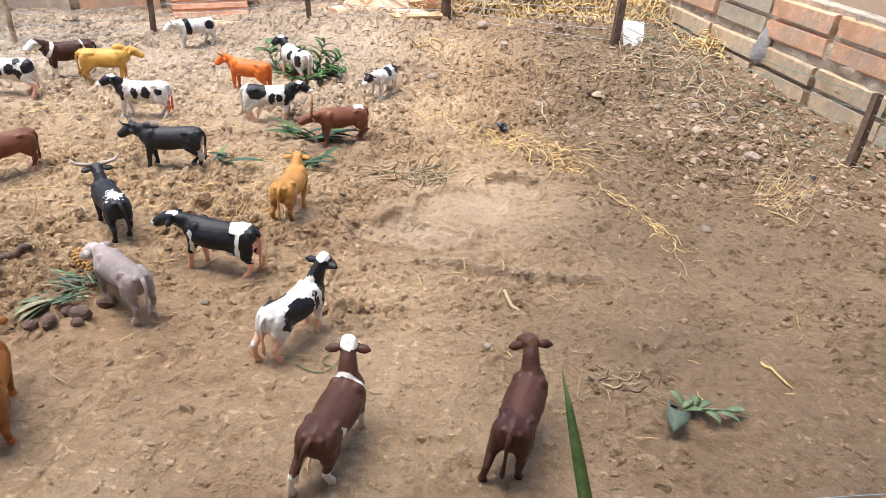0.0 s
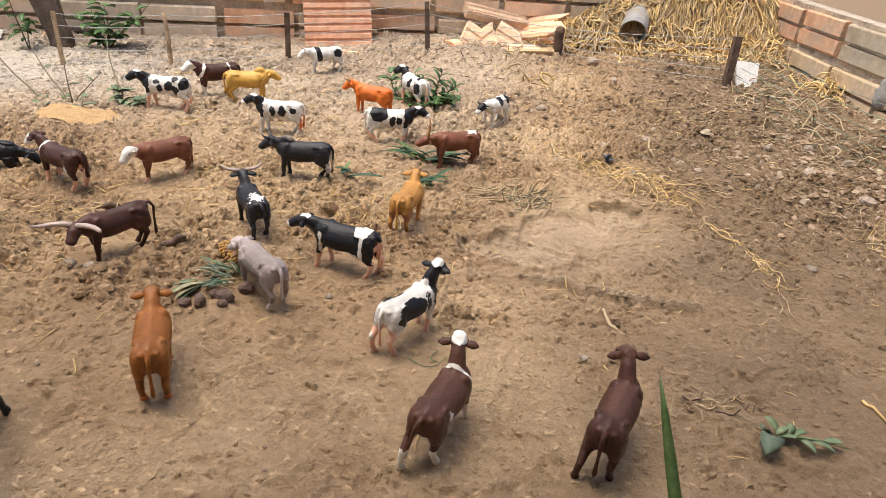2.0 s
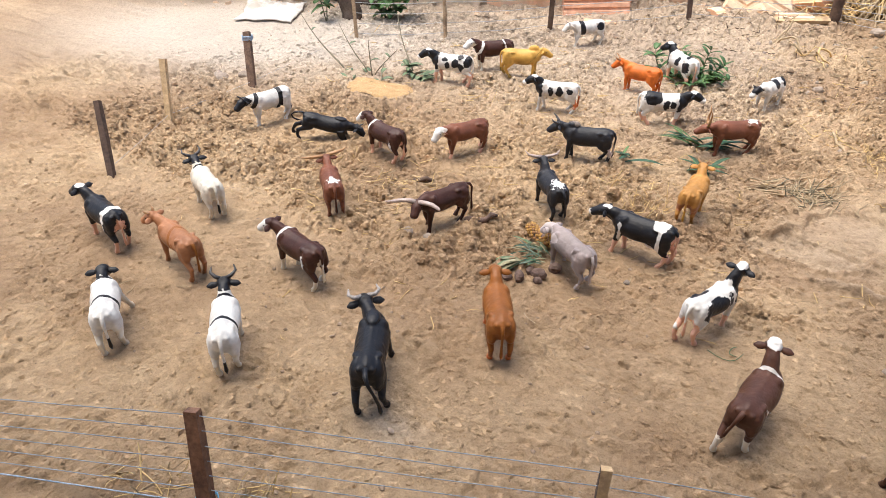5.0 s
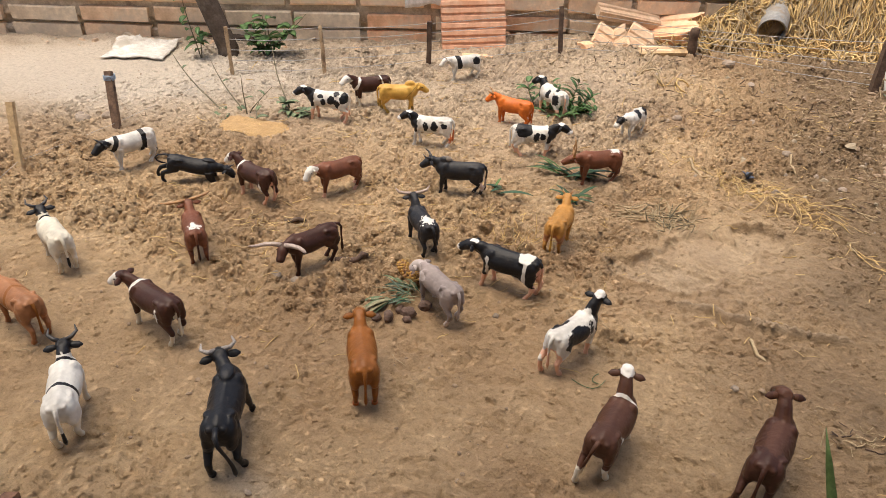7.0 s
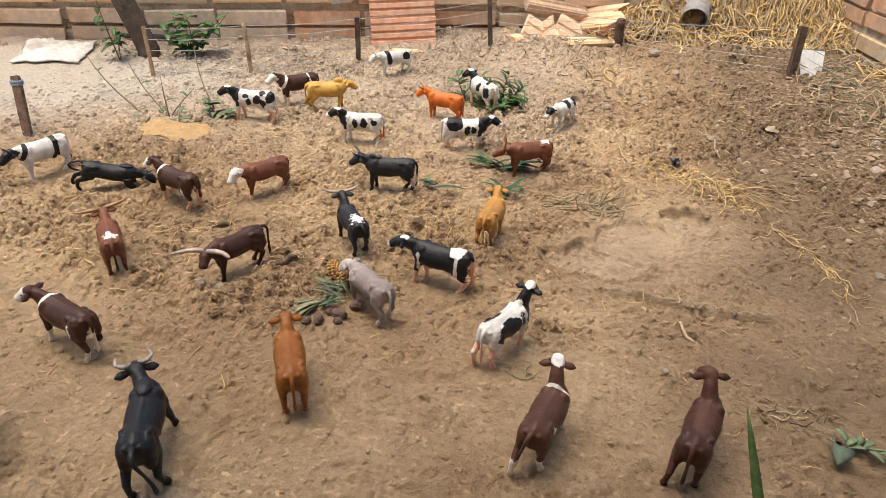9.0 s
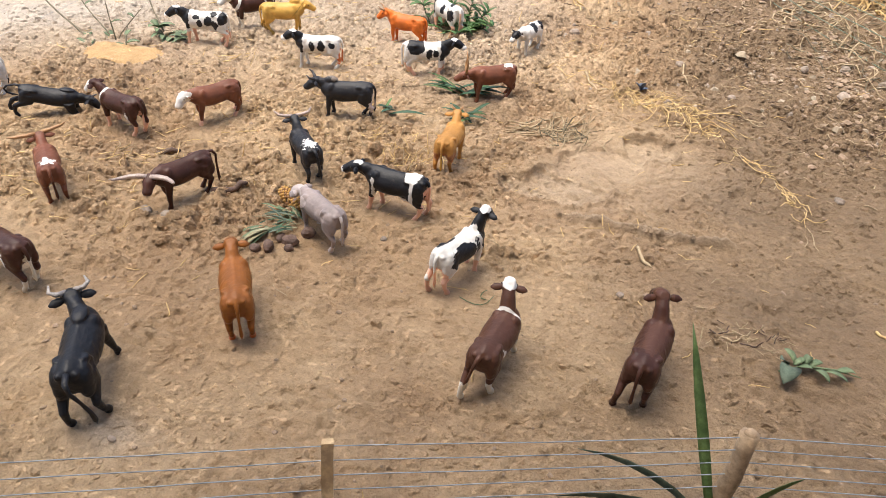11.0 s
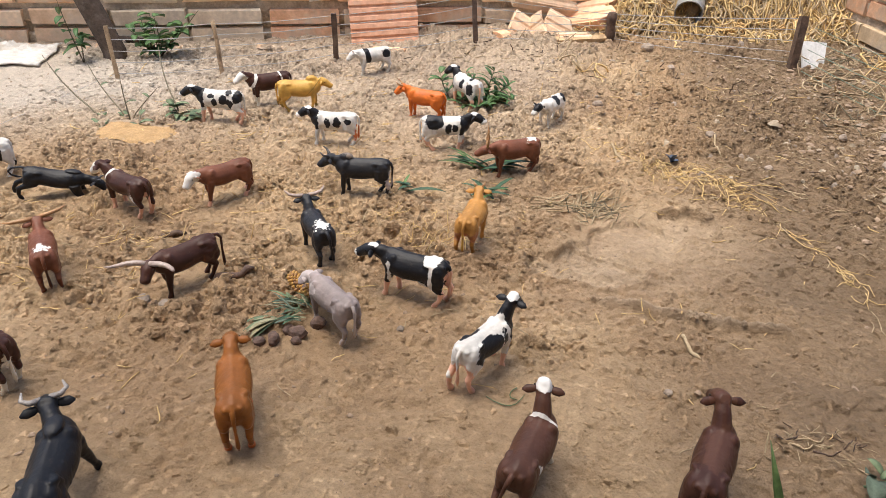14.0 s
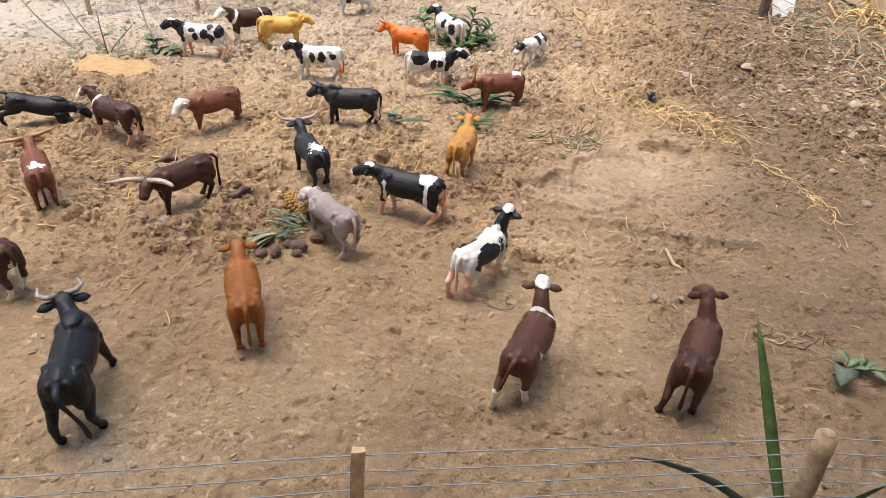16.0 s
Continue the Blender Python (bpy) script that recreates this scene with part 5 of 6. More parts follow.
for k, (x, y, size) in enumerate(((-0.248, 0.807, 0.008), (0.129, 0.776, 0.006), (-0.047, 1.92, 0.017), (0.678, 1.92, 0.019), (0.714, 1.554, 0.018), (0.633, 1.706, 0.022), (0.762, 1.853, 0.02), (0.567, 1.876, 0.016),
                                  (0.075, 2.458, 0.026), (0.147, 2.288, 0.018), (-1.537, 1.185, 0.026), (-1.499, 1.237, 0.018), (-1.586, 1.221, 0.02), (-0.638, 0.751, 0.013), (-0.587, 0.733, 0.009), (0.244, 1.78, 0.014),
                                  (0.36, 1.617, 0.012), (0.483, 1.548, 0.011), (0.842, 1.438, 0.012), (0.518, 1.191, 0.010), (-0.418, 0.353, 0.006), (0.241, 0.427, 0.013), (0.277, 0.425, 0.012))):
    build_stone("pale grey-brown stone lying on the soil", x, y, size, seed=k + 1)
for x, y, size, seed in ((-0.402, 0.716, 0.013, 51), (-0.380, 0.741, 0.014, 52), (-0.361, 0.773, 0.014, 53), (-0.420, 0.706, 0.009, 54), (-0.394, 0.742, 0.010, 55), (-0.374, 0.726, 0.008, 56)):
    build_stone("lump of dried brown dung among cut leaves", x, y, size, DUNG, 0.75, seed, "dung", "dung")


def build_stick(label, a, b, r, mat, name="stick", seed=0, bend=0.1):
    """A dry twig lying between two points on the ground."""
    rnd, g, pts = random.Random(seed), Geo(), []
    side = Vector((b[1] - a[1], a[0] - b[0], 0)) * bend
    for k in range(7):
        f = k / 6
        x, y = a[0] + (b[0] - a[0]) * f + side.x * math.sin(3 * f), a[1] + (b[1] - a[1]) * f + side.y * math.sin(3 * f)
        pts.append((x, y, ground_z(x, y) + r * 0.8 + 0.002 * rnd.random()))
    g.tube(pts, [r * rnd.uniform(0.75, 1.1) for _ in range(6)] + [r * 0.4], 7)
    return tagged(part(name, g, mat), label, "stick")


build_stick("short pale dry stick on the soil", (0.152, 0.914), (0.176, 0.869), 0.0030, STRAW_DULL, seed=1)
build_stick("dark bark stick lying behind a toy bull", (-0.564, 0.831), (-0.513, 0.861), 0.0065, DUNG, seed=2)
build_stick("dark bark stick lying on tilled soil", (-0.743, 0.938), (-0.703, 0.956), 0.005, WOOD_DARK, seed=3)
build_stick("dry forked twig on bare soil", (0.492, 0.816), (0.521, 0.774), 0.0022, STRAW, seed=4)
build_stick("long dry twig leaning along the soil", (0.007, 1.642), (0.076, 1.544), 0.003, STRAW_DULL, seed=5)
build_stick("pale dry stick near the straw", (0.246, 1.743), (0.264, 1.656), 0.0022, STRAW_DULL, seed=6)
build_stick("grey dry branch at the wall's foot", (-2.03, 1.969), (-1.603, 2.093), 0.014, BARK, seed=7, bend=0.02)


# ---------- straw ----------
def straw_geo(g, rnd, x, y, length, r, lift, turn, tilt=0.0, z=None, slot=0):
    """One straw, a little bent, lying or standing at (x, y)."""
    d = Vector((math.cos(turn) * math.cos(tilt), math.sin(turn) * math.cos(tilt), math.sin(tilt)))
    side = Vector((-d.y, d.x, 0)) * rnd.uniform(-0.14, 0.14) * length
    base = Vector((x, y, (ground_z(x, y) if z is None else z) + lift))
    n, curl = 5, rnd.uniform(-0.5, 0.5)
    pts = []
    for k in range(n + 1):
        f = k / n
        p = base + d * (length * (f - (0.5 if tilt < 0.4 else 0.0))) + side * math.sin(3.14 * f) + side * curl * math.sin(6.6 * f)
        p.z += rnd.uniform(-0.1, 0.1) * length * 0.25
        if z is None and tilt < 0.4:
            p.z = max(p.z, ground_z(p.x, p.y) + r)
        pts.append(p)
    g.tube(pts, [r] * n + [r * 0.5], 4, slot, caps=False)


def vine_geo(g, rnd, x, y, length, r, top, lift, slot=0, curl=1.0, turn=None):
    """A long dry stalk that winds over whatever top(x, y) gives as the surface."""
    a, da, pts = rnd.uniform(0, 6.28) if turn is None else turn, 0.0, []
    n = max(4, int(length / 0.018))
    wave, off = rnd.uniform(0.5, 1.2), rnd.uniform(0, 6)
    for k in range(n + 1):
        pts.append((x, y, top(x, y) + r + lift * (0.4 + 0.6 * math.sin(off + wave * k))))
        da = da * 0.6 + rnd.gauss(0, 0.30) * curl
        a += da
        x, y = x + math.cos(a) * length / n, y + math.sin(a) * length / n
    g.tube(pts, [r] * n + [r * 0.5], 4, slot, caps=False)


def straw_stuff(name, label, spots, mats=(STRAW, STRAW_DULL), seed=0):
    """spots: (x, y, spread x, spread y, turn, count, shortest, longest, thickness, upright share)."""
    rnd, g = random.Random(seed), Geo()
    for x, y, sx, sy, turn, count, lo, hi, r, upright in spots:
        c, s = math.cos(radians(turn)), math.sin(radians(turn))
        for _ in range(count):
            u, v = rnd.gauss(0, sx), rnd.gauss(0, sy)
            tilt = rnd.uniform(0.5, 1.3) if rnd.random() < upright else rnd.uniform(0, 0.25)
            straw_geo(g, rnd, x + u * c - v * s, y + u * s + v * c, rnd.uniform(lo, hi), r * rnd.uniform(0.6, 1.2), rnd.uniform(0.0, 0.006), radians(turn) + rnd.gauss(0, 0.55 if hi > 0.075 else 0.9), tilt, slot=int(rnd.random() < 0.35))
    return tagged(part(name, g, list(mats)), label, "straw", kind="stuff")


def build_drift():
    """Golden stalks: a thin tangle that trails off into a line, with stalks that hang out of it towards the track."""
    rnd, g = random.Random(41), Geo()
    line = [Vector(p) for p in ((-0.04, 1.66), (0.06, 1.575), (0.121, 1.545), (0.212, 1.515), (0.305, 1.436), (0.352, 1.333), (0.402, 1.236), (0.444, 1.150), (0.447, 1.026))]

    def on_line(f):
        k = min(int(f), len(line) - 2)
        d = line[k + 1] - line[k]
        return line[k].lerp(line[k + 1], f - k), math.atan2(d.y, d.x)

    for count, lo, hi, off, short, long, thin, thick, lift, spread in ((150, 1.3, 4.2, 0.020, 0.03, 0.08, 0.0007, 0.0013, 0.012, 0.7), (60, 2.0, 3.6, 0.030, 0.02, 0.06, 0.0006, 0.0010, 0.014, 1.3),
                                                                   (22, 3.8, 6.6, 0.006, 0.04, 0.09, 0.0007, 0.0012, 0.005, 0.22), (7, 6.0, 7.6, 0.003, 0.05, 0.09, 0.0008, 0.0012, 0.004, 0.2), (22, 0.2, 1.6, 0.02, 0.03, 0.08, 0.0008, 0.0014, 0.006, 0.5)):
        for _ in range(count):
            p, a = on_line(rnd.uniform(lo, hi))
            vine_geo(g, rnd, p.x + rnd.gauss(0, off), p.y + rnd.gauss(0, off), rnd.uniform(short, long), 0.8 * rnd.uniform(thin, thick), ground_z, rnd.uniform(0, lift), int(rnd.random() < 0.2), 1.1, a + rnd.gauss(0, spread))
    for f in (1.5, 2.2, 2.6, 3.1, 3.5, 3.8, 5.1, 6.3):
        p, a = on_line(f)
        for k in range(2):
            vine_geo(g, rnd, p.x, p.y - 0.006, rnd.uniform(0.06, 0.12), 0.0010, ground_z, 0.006, 0, 0.45, -1.15 + rnd.gauss(0, 0.25))
    tagged(part("straw_drift", g, [STRAW, STRAW_DULL]), "curving drift of golden straw on the soil", "straw", kind="stuff")


build_drift()
straw_stuff("straw_tuft", "dry tuft of grass and roots", [(-0.006, 1.290, 0.026, 0.030, 70, 110, 0.015, 0.05, 0.0013, 0.15), (-0.076, 1.300, 0.03, 0.016, 20, 22, 0.03, 0.08, 0.0014, 0.1)], (STRAW_DULL, STEM), seed=2)
straw_stuff("straw_tuft", "loose golden straw on tilled soil", [(-0.275, 1.074, 0.03, 0.022, 60, 46, 0.02, 0.055, 0.0008, 0.3), (-0.335, 1.134, 0.05, 0.03, 40, 20, 0.02, 0.05, 0.0008, 0.1)], seed=3)
straw_stuff("straw_tuft", "pale straw tuft below the right wall", [(0.722, 1.387, 0.035, 0.025, 40, 70, 0.03, 0.08, 0.0008, 0.35), (0.692, 1.306, 0.03, 0.02, 60, 14, 0.04, 0.09, 0.0010, 0.0)], (STRAW_DULL, STRAW), seed=4)
straw_stuff("straw_tuft", "small straw tuft at the near stake", [(-0.088, 0.308, 0.016, 0.012, 40, 46, 0.02, 0.05, 0.0009, 0.65)], seed=5)
straw_stuff("straw_tuft", "small straw tuft by the dark stake", [(-0.476, 0.18, 0.022, 0.014, 30, 40, 0.02, 0.06, 0.0009, 0.6), (-0.628, 0.146, 0.03, 0.014, 20, 26, 0.02, 0.06, 0.0009, 0.5)], seed=6)
straw_stuff("loose_straw", "single straws strewn over the soil", [
    (-0.378, 1.214, 0.35, 0.3, 30, 330, 0.008, 0.04, 0.0009, 0.05), (-0.793, 0.956, 0.22, 0.2, 0, 160, 0.008, 0.04, 0.0009, 0.05), (0.381, 1.597, 0.3, 0.25, -30, 80, 0.01, 0.04, 0.0010, 0.1),
    (-0.658, 1.674, 0.4, 0.2, 20, 110, 0.015, 0.06, 0.0012, 0.05), (0.164, 2.074, 0.35, 0.2, 10, 90, 0.01, 0.05, 0.0010, 0.08), (-0.772, 0.906, 0.05, 0.02, 10, 30, 0.02, 0.05, 0.0009, 0.05), (0.312, 0.764, 0.12, 0.06, 20, 14, 0.01, 0.03, 0.0008, 0.1)], (STRAW, STRAW_DULL), seed=7)
def build_vines():
    """Thin dry stalks winding along the fence and the foot of the wall."""
    rnd, g = random.Random(17), Geo()
    for x, y, sx, sy, count, lo, hi, r in ((0.74, 2.10, 0.06, 0.14, 110, 0.03, 0.12, 0.0009), (0.86, 1.85, 0.05, 0.12, 70, 0.03, 0.11, 0.0009), (0.66, 2.48, 0.07, 0.08, 90, 0.05, 0.18, 0.0013), (0.68, 2.02, 0.06, 0.10, 34, 0.05, 0.13, 0.0017),
                                           (0.62, 2.26, 0.04, 0.06, 16, 0.08, 0.17, 0.0024), (0.72, 2.04, 0.05, 0.09, 14, 0.06, 0.14, 0.0023)):
        for _ in range(count):
            u, v = x + rnd.gauss(0, sx), y + rnd.gauss(0, sy)
            vine_geo(g, rnd, u, v, rnd.uniform(lo, hi), r * rnd.uniform(0.6, 1.3), ground_z, rnd.uniform(0, 0.022 if r < 0.0022 else 0.045), rnd.choice((0, 2, 2)) if r < 0.0022 else 0, 1.3)
    tagged(part("dry_vines", g, [STRAW_DULL, STRAW_DULL, STEM]), "tangle of thin dry vines along the fence", "vines", kind="stuff")


build_vines()


def heap_height(x, y):
    """The straw heap in the corner of the walls."""
    corner = np.exp(-(((x - 0.58) / 0.36) ** 2 + ((y - 3.10) / 0.27) ** 2) ** 1.3)
    along = np.exp(-(((x - 0.24) / 0.33) ** 2 + ((y - 2.84 - 0.449 * (x - 0.1)) / 0.13) ** 2) ** 1.5)
    side = np.exp(-(((x - 0.83) / 0.09) ** 2 + ((y - 2.60) / 0.28) ** 2) ** 1.3)
    return 0.32 * corner + 0.17 * along + 0.03 * side + 0.030 * value_noise(x, y, 0.09, 51) + 0.012 * value_noise(x, y, 0.04, 52) - 0.030


def build_heap():
    rnd, g = random.Random(11), Geo()
    n = 70
    verts, faces = [], []
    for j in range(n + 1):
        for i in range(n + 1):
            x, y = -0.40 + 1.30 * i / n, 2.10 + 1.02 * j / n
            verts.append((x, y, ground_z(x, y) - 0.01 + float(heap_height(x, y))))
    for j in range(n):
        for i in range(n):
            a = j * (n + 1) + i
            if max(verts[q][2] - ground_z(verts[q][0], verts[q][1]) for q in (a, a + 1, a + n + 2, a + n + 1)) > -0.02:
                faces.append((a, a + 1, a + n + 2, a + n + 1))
    # mound in the shade-dark tone, so the stalks stand out
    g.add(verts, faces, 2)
    made = 0
    while made < 2600:
        x, y = rnd.uniform(-0.40, 0.88), rnd.uniform(2.12, 3.05)
        h = float(heap_height(x, y))
        if h < 0.004 or rnd.random() > 0.35 + h * 4:
            continue
        made += 1
        vine_geo(g, rnd, x, y, rnd.uniform(0.06, 0.26), 0.0010 + 0.0026 * rnd.random() ** 1.6, lambda u, v: ground_z(u, v) + max(0.0, float(heap_height(u, v))), rnd.uniform(0.0, 0.045), int(rnd.random() < 0.45), 1.7,
                 -1.57 + rnd.gauss(0, 0.9) if rnd.random() < 0.6 else None)
    tagged(part("straw_heap", g, [STRAW, STRAW_DULL, STRAW_SHADE]), "heap of golden dry bean straw in the corner", "straw heap", kind="stuff")


build_heap()


# ---------- rubble and loose things along the wall ----------
def ribbed_slab(length, tall, thick, bands, rough_end, seed):
    """A clay slab with raised bands along its length and a broken end."""
    rnd, g = random.Random(seed), Geo()
    side = [(0, -thick), (0, 0)]
    for k in range(bands):
        lo, hi = tall * k / bands, tall * (k + 1) / bands
        e = (hi - lo) * 0.12
        side += [(lo + e, -0.0), (lo + 2 * e, 0.005), (hi - 2 * e, 0.005), (hi - e, -0.0)]
    side += [(tall, 0), (tall, -thick)]
    n, verts, faces, cuts = len(side), [], [], 5
    for c in range(cuts):
        f = c / (cuts - 1)
        for h, out in side:
            jag = rough_end * (math.sin(h / tall * 9 + seed) * 0.5 + rnd.uniform(-0.5, 0.5)) if c == cuts - 1 else 0
            verts.append((length * (f - 0.5) + jag, -out + rnd.uniform(-0.0006, 0.0006), h))
    for c in range(cuts - 1):
        for k in range(n):
            j = (k + 1) % n
            faces.append((c * n + k, c * n + j, (c + 1) * n + j, (c + 1) * n + k))
    faces += [tuple(range(n))[::-1], tuple((cuts - 1) * n + k for k in range(n))]
    g.add(verts, faces)
    return g


def place_slab(name, label, category, x, y, z, turn, lean, roll, mat, *shape, group=""):
    ob = part(name, ribbed_slab(*shape), mat, smooth=False)
    ob.matrix_world = pose(x, y, ground_z(x, y) + z, 0, 0, turn) @ pose(0, 0, 0, lean, roll, 0)
    return tagged(ob, label, category, group)


place_slab("leaning_block", "orange ribbed clay block leaning against the wall", "clay block", -0.808, 2.305, -0.012, 24, -24, -3, BRICK_BRIGHT, 0.235, 0.185, 0.09, 7, 0.004, 3)
RUB = "broken clay blocks before the wall"
place_slab("broken_block", "broken ribbed clay block propped on rubble", "clay block", -0.298, 2.64, 0.085, 30, -70, 10, BRICK_OLD, 0.26, 0.17, 0.03, 5, 0.03, 4, group=RUB)
place_slab("broken_block", "broken terracotta block lying among straw", "clay block", -0.17, 2.641, 0.03, -15, -62, -14, BRICK, 0.20, 0.13, 0.04, 3, 0.04, 5, group=RUB)
place_slab("broken_block", "pale broken clay shard standing in soil", "clay shard", -0.372, 2.5, -0.02, 20, -40, 30, BRICK_OLD, 0.09, 0.09, 0.02, 2, 0.02, 6, group=RUB)
place_slab("broken_block", "pale broken clay shard standing in soil", "clay shard", -0.311, 2.506, -0.02, -20, -30, -40, BRICK_OLD, 0.08, 0.10, 0.02, 2, 0.02, 7, group=RUB)
place_slab("broken_block", "pale broken clay shard standing in soil", "clay shard", -0.26, 2.531, -0.015, 10, -35, 25, BRICK_OLD, 0.10, 0.10, 0.02, 2, 0.03, 8, group=RUB)
place_slab("broken_block", "small clay shard lying on soil", "clay shard", -0.402, 2.457, 0.004, 60, -80, 0, BRICK, 0.06, 0.05, 0.015, 1, 0.02, 9, group=RUB)
place_slab("broken_block", "flat clay shard lying on soil", "clay shard", -0.166, 2.478, 0.006, 30, -84, 0, BRICK_OLD, 0.12, 0.06, 0.015, 2, 0.02, 10, group=RUB)
place_slab("broken_block", "small clay shard at the block's foot", "clay shard", -0.771, 2.212, 0.004, 15, -82, 0, BRICK, 0.10, 0.03, 0.015, 1, 0.02, 11, group=RUB)
place_slab("plank_splinter", "pale splintered plank lying by clay rubble", "plank", -0.145, 2.48, 0.012, 32, -80, 0, WOOD_PALE, 0.19, 0.034, 0.012, 0, 0.03, 13)
white = place_slab("white_tile", "broken white tile standing by the corner stake", "tile", 0.592, 2.425, -0.01, 20, -32, 4, WHITE, 0.078, 0.100, 0.008, 0, 0.012, 12)


def build_pipe():
    pipe = thing("pipe", 0.20, 2.72, "short grey tin pipe lying in straw", "pipe", z=ground_z(0.20, 2.72) + 0.07)
    g = Geo()
    n, rings = 28, ((0.0, 0.050), (0.0, 0.046), (0.16, 0.046), (0.16, 0.050), (0.0, 0.050))
    verts = [(r * math.cos(2 * math.pi * k / n), d, r * math.sin(2 * math.pi * k / n)) for d, r in rings for k in range(n)]
    faces = [(i * n + k, i * n + (k + 1) % n, (i + 1) * n + (k + 1) % n, (i + 1) * n + k) for i in range(4) for k in range(n)]
    g.add(verts, faces)
    ob = part("tube", g, GREY_PIPE, pipe)
    ob.matrix_local = pose(0, 0, 0, 18, 0, -4)
    g = Geo()
    g.ball((0, 0.08, -0.016), (0.040, 0.06, 0.024))
    ob = part("filling", g, CLOD, pipe, "soil inside the pipe")
    ob.matrix_local = pose(0, 0, 0, 18, 0, -4)


build_pipe()


def build_cloth():
    g, n = Geo(), 26
    a, b, c, d = (Vector(p) for p in ((-1.924, 1.648), (-1.73, 1.712), (-1.84, 1.94), (-2.013, 1.823)))
    verts, faces = [], []
    for side in (0.005, 0.001):
        for j in range(n + 1):
            for i in range(n + 1):
                u, v = i / n, j / n
                p = a.lerp(b, u).lerp(d.lerp(c, u), v)
                p += Vector((0.008 * float(value_noise(u * 3, v * 3, 0.9, 61)), 0.008 * float(value_noise(u * 3, v * 3, 0.5, 62))))
                fold = 0.0025 * abs(float(value_noise(p.x, p.y, 0.10, 63))) + 0.003 * v * v
                verts.append((p.x, p.y, ground_z(p.x, p.y) + side + 0.004 + fold))
    m = (n + 1) ** 2
    for j in range(n):
        for i in range(n):
            q = j * (n + 1) + i
            faces += [(q, q + 1, q + n + 2, q + n + 1), (m + q, m + q + n + 1, m + q + n + 2, m + q + 1)]
    edge = [i for i in range(n)] + [n + j * (n + 1) for j in range(n)] + [m - 1 - i for i in range(n)] + [m - n - 1 - j * (n + 1) for j in range(n)]
    faces += [(edge[k], edge[k] + m, edge[(k + 1) % len(edge)] + m, edge[(k + 1) % len(edge)]) for k in range(len(edge))]
    g.add(verts, faces)
    tagged(part("sack", g, CLOTH), "pale grey empty sack lying on the soil", "sack")


build_cloth()


# ---------- litter of twigs and dead leaves on the darker soil ----------
straw_stuff("twig_litter", "litter of small dry twigs on dark soil", [
    (0.55, 1.75, 0.20, 0.22, -40, 240, 0.008, 0.035, 0.0012, 0.08), (0.35, 2.15, 0.28, 0.16, 10, 260, 0.008, 0.035, 0.0014, 0.08), (0.78, 1.55, 0.10, 0.18, -60, 140, 0.012, 0.05, 0.0012, 0.08), (-0.25, 2.28, 0.25, 0.1, 25, 120, 0.012, 0.05, 0.0014, 0.08),
    (0.315, 0.745, 0.035, 0.016, 10, 60, 0.005, 0.016, 0.0008, 0.1)], (STRAW_DULL, WOOD_EDGE), seed=31)


# ---------- plants ----------
def leaf_part(parent, base, tip, width, mat, droop=0.2, fold=0.18, name="leaf", up=(0, 0, 1)):
    a, b = Vector(base), Vector(tip)
    long = (b - a).length
    pts, widths = [], []
    for k in range(7):
        f = k / 6
        pts.append(a.lerp(b, f) + Vector((0, 0, droop * long * 4 * f * (1 - f) * 0.5)))
        widths.append(width * max(0.05, math.sin(math.pi * min(1, 0.08 + f * 0.92)) ** 0.7))
    g = Geo()
    g.blade(pts, widths, 0.0005, fold, up=up)
    return part(name, g, mat, parent)


def build_sprig(label, x, y, stems, leaves, mat, seed, turn=0.0, name="weed", group=""):
    """stems: (dx, dy, dz, radius); leaves: (stem, along, length, width, heading, rise)."""
    plant = thing(name, x, y, label, "plant", group, turn=turn)
    lines = []
    for dx, dy, dz, r in stems:
        bow = Vector((-dy, dx, 0)) * (0.04 if group else 0.12)
        pts = [Vector((dx, dy, dz)) * f + bow * math.sin(3.1 * f) - Vector((0, 0, 0.01 * (f == 0))) for f in (0, 0.2, 0.4, 0.6, 0.8, 1.0)]
        g = Geo()
        g.tube(pts, [r, r, r * 0.9, r * 0.8, r * 0.65, r * 0.4], 6)
        part("stem", g, STEM if r > 0.0012 else mat, plant)
        lines.append(pts)
    grown = 1.15 if group else 1.0
    for stem, f, length, width, heading, rise in leaves:
        length, width = length * grown, width * grown
        pts = lines[stem]
        k = min(4, int(f * 5))
        base = pts[k].lerp(pts[k + 1], f * 5 - k)
        d = Vector((math.cos(radians(heading)), math.sin(radians(heading)), rise)).normalized()
        leaf_part(plant, base, base + d * length, width, mat)
    return plant


rl = random.Random(77)
# thin half-bare branches stuck into the soil
CUT = "cut branches stuck in the soil"
build_sprig("thin bare leaning branch with wilted leaves", -1.232, 1.400, [(-0.31, 0.16, 0.095, 0.0026)], [(0, 0.02, 0.045, 0.026, 230, 0.0), (0, 0.03, 0.05, 0.03, 300, 0.0), (0, 0.06, 0.03, 0.02, 120, 0.1), (0, 0.72, 0.02, 0.008, 90, 0.2)], LEAF_GREY, 1, group=CUT)
build_sprig("thin forked branch with few green leaves", -1.185, 1.430, [(-0.19, 0.105, 0.10, 0.0022), (-0.03, 0.03, 0.10, 0.0018), (0.05, 0.06, 0.07, 0.0016)], [(0, 0.08, 0.035, 0.02, 150, 0.1), (0, 0.6, 0.02, 0.009, 60, 0.2), (1, 0.4, 0.025, 0.009, 20, 0.2), (2, 0.7, 0.025, 0.008, 160, 0.2)], LEAF_GREY, 2, group=CUT)
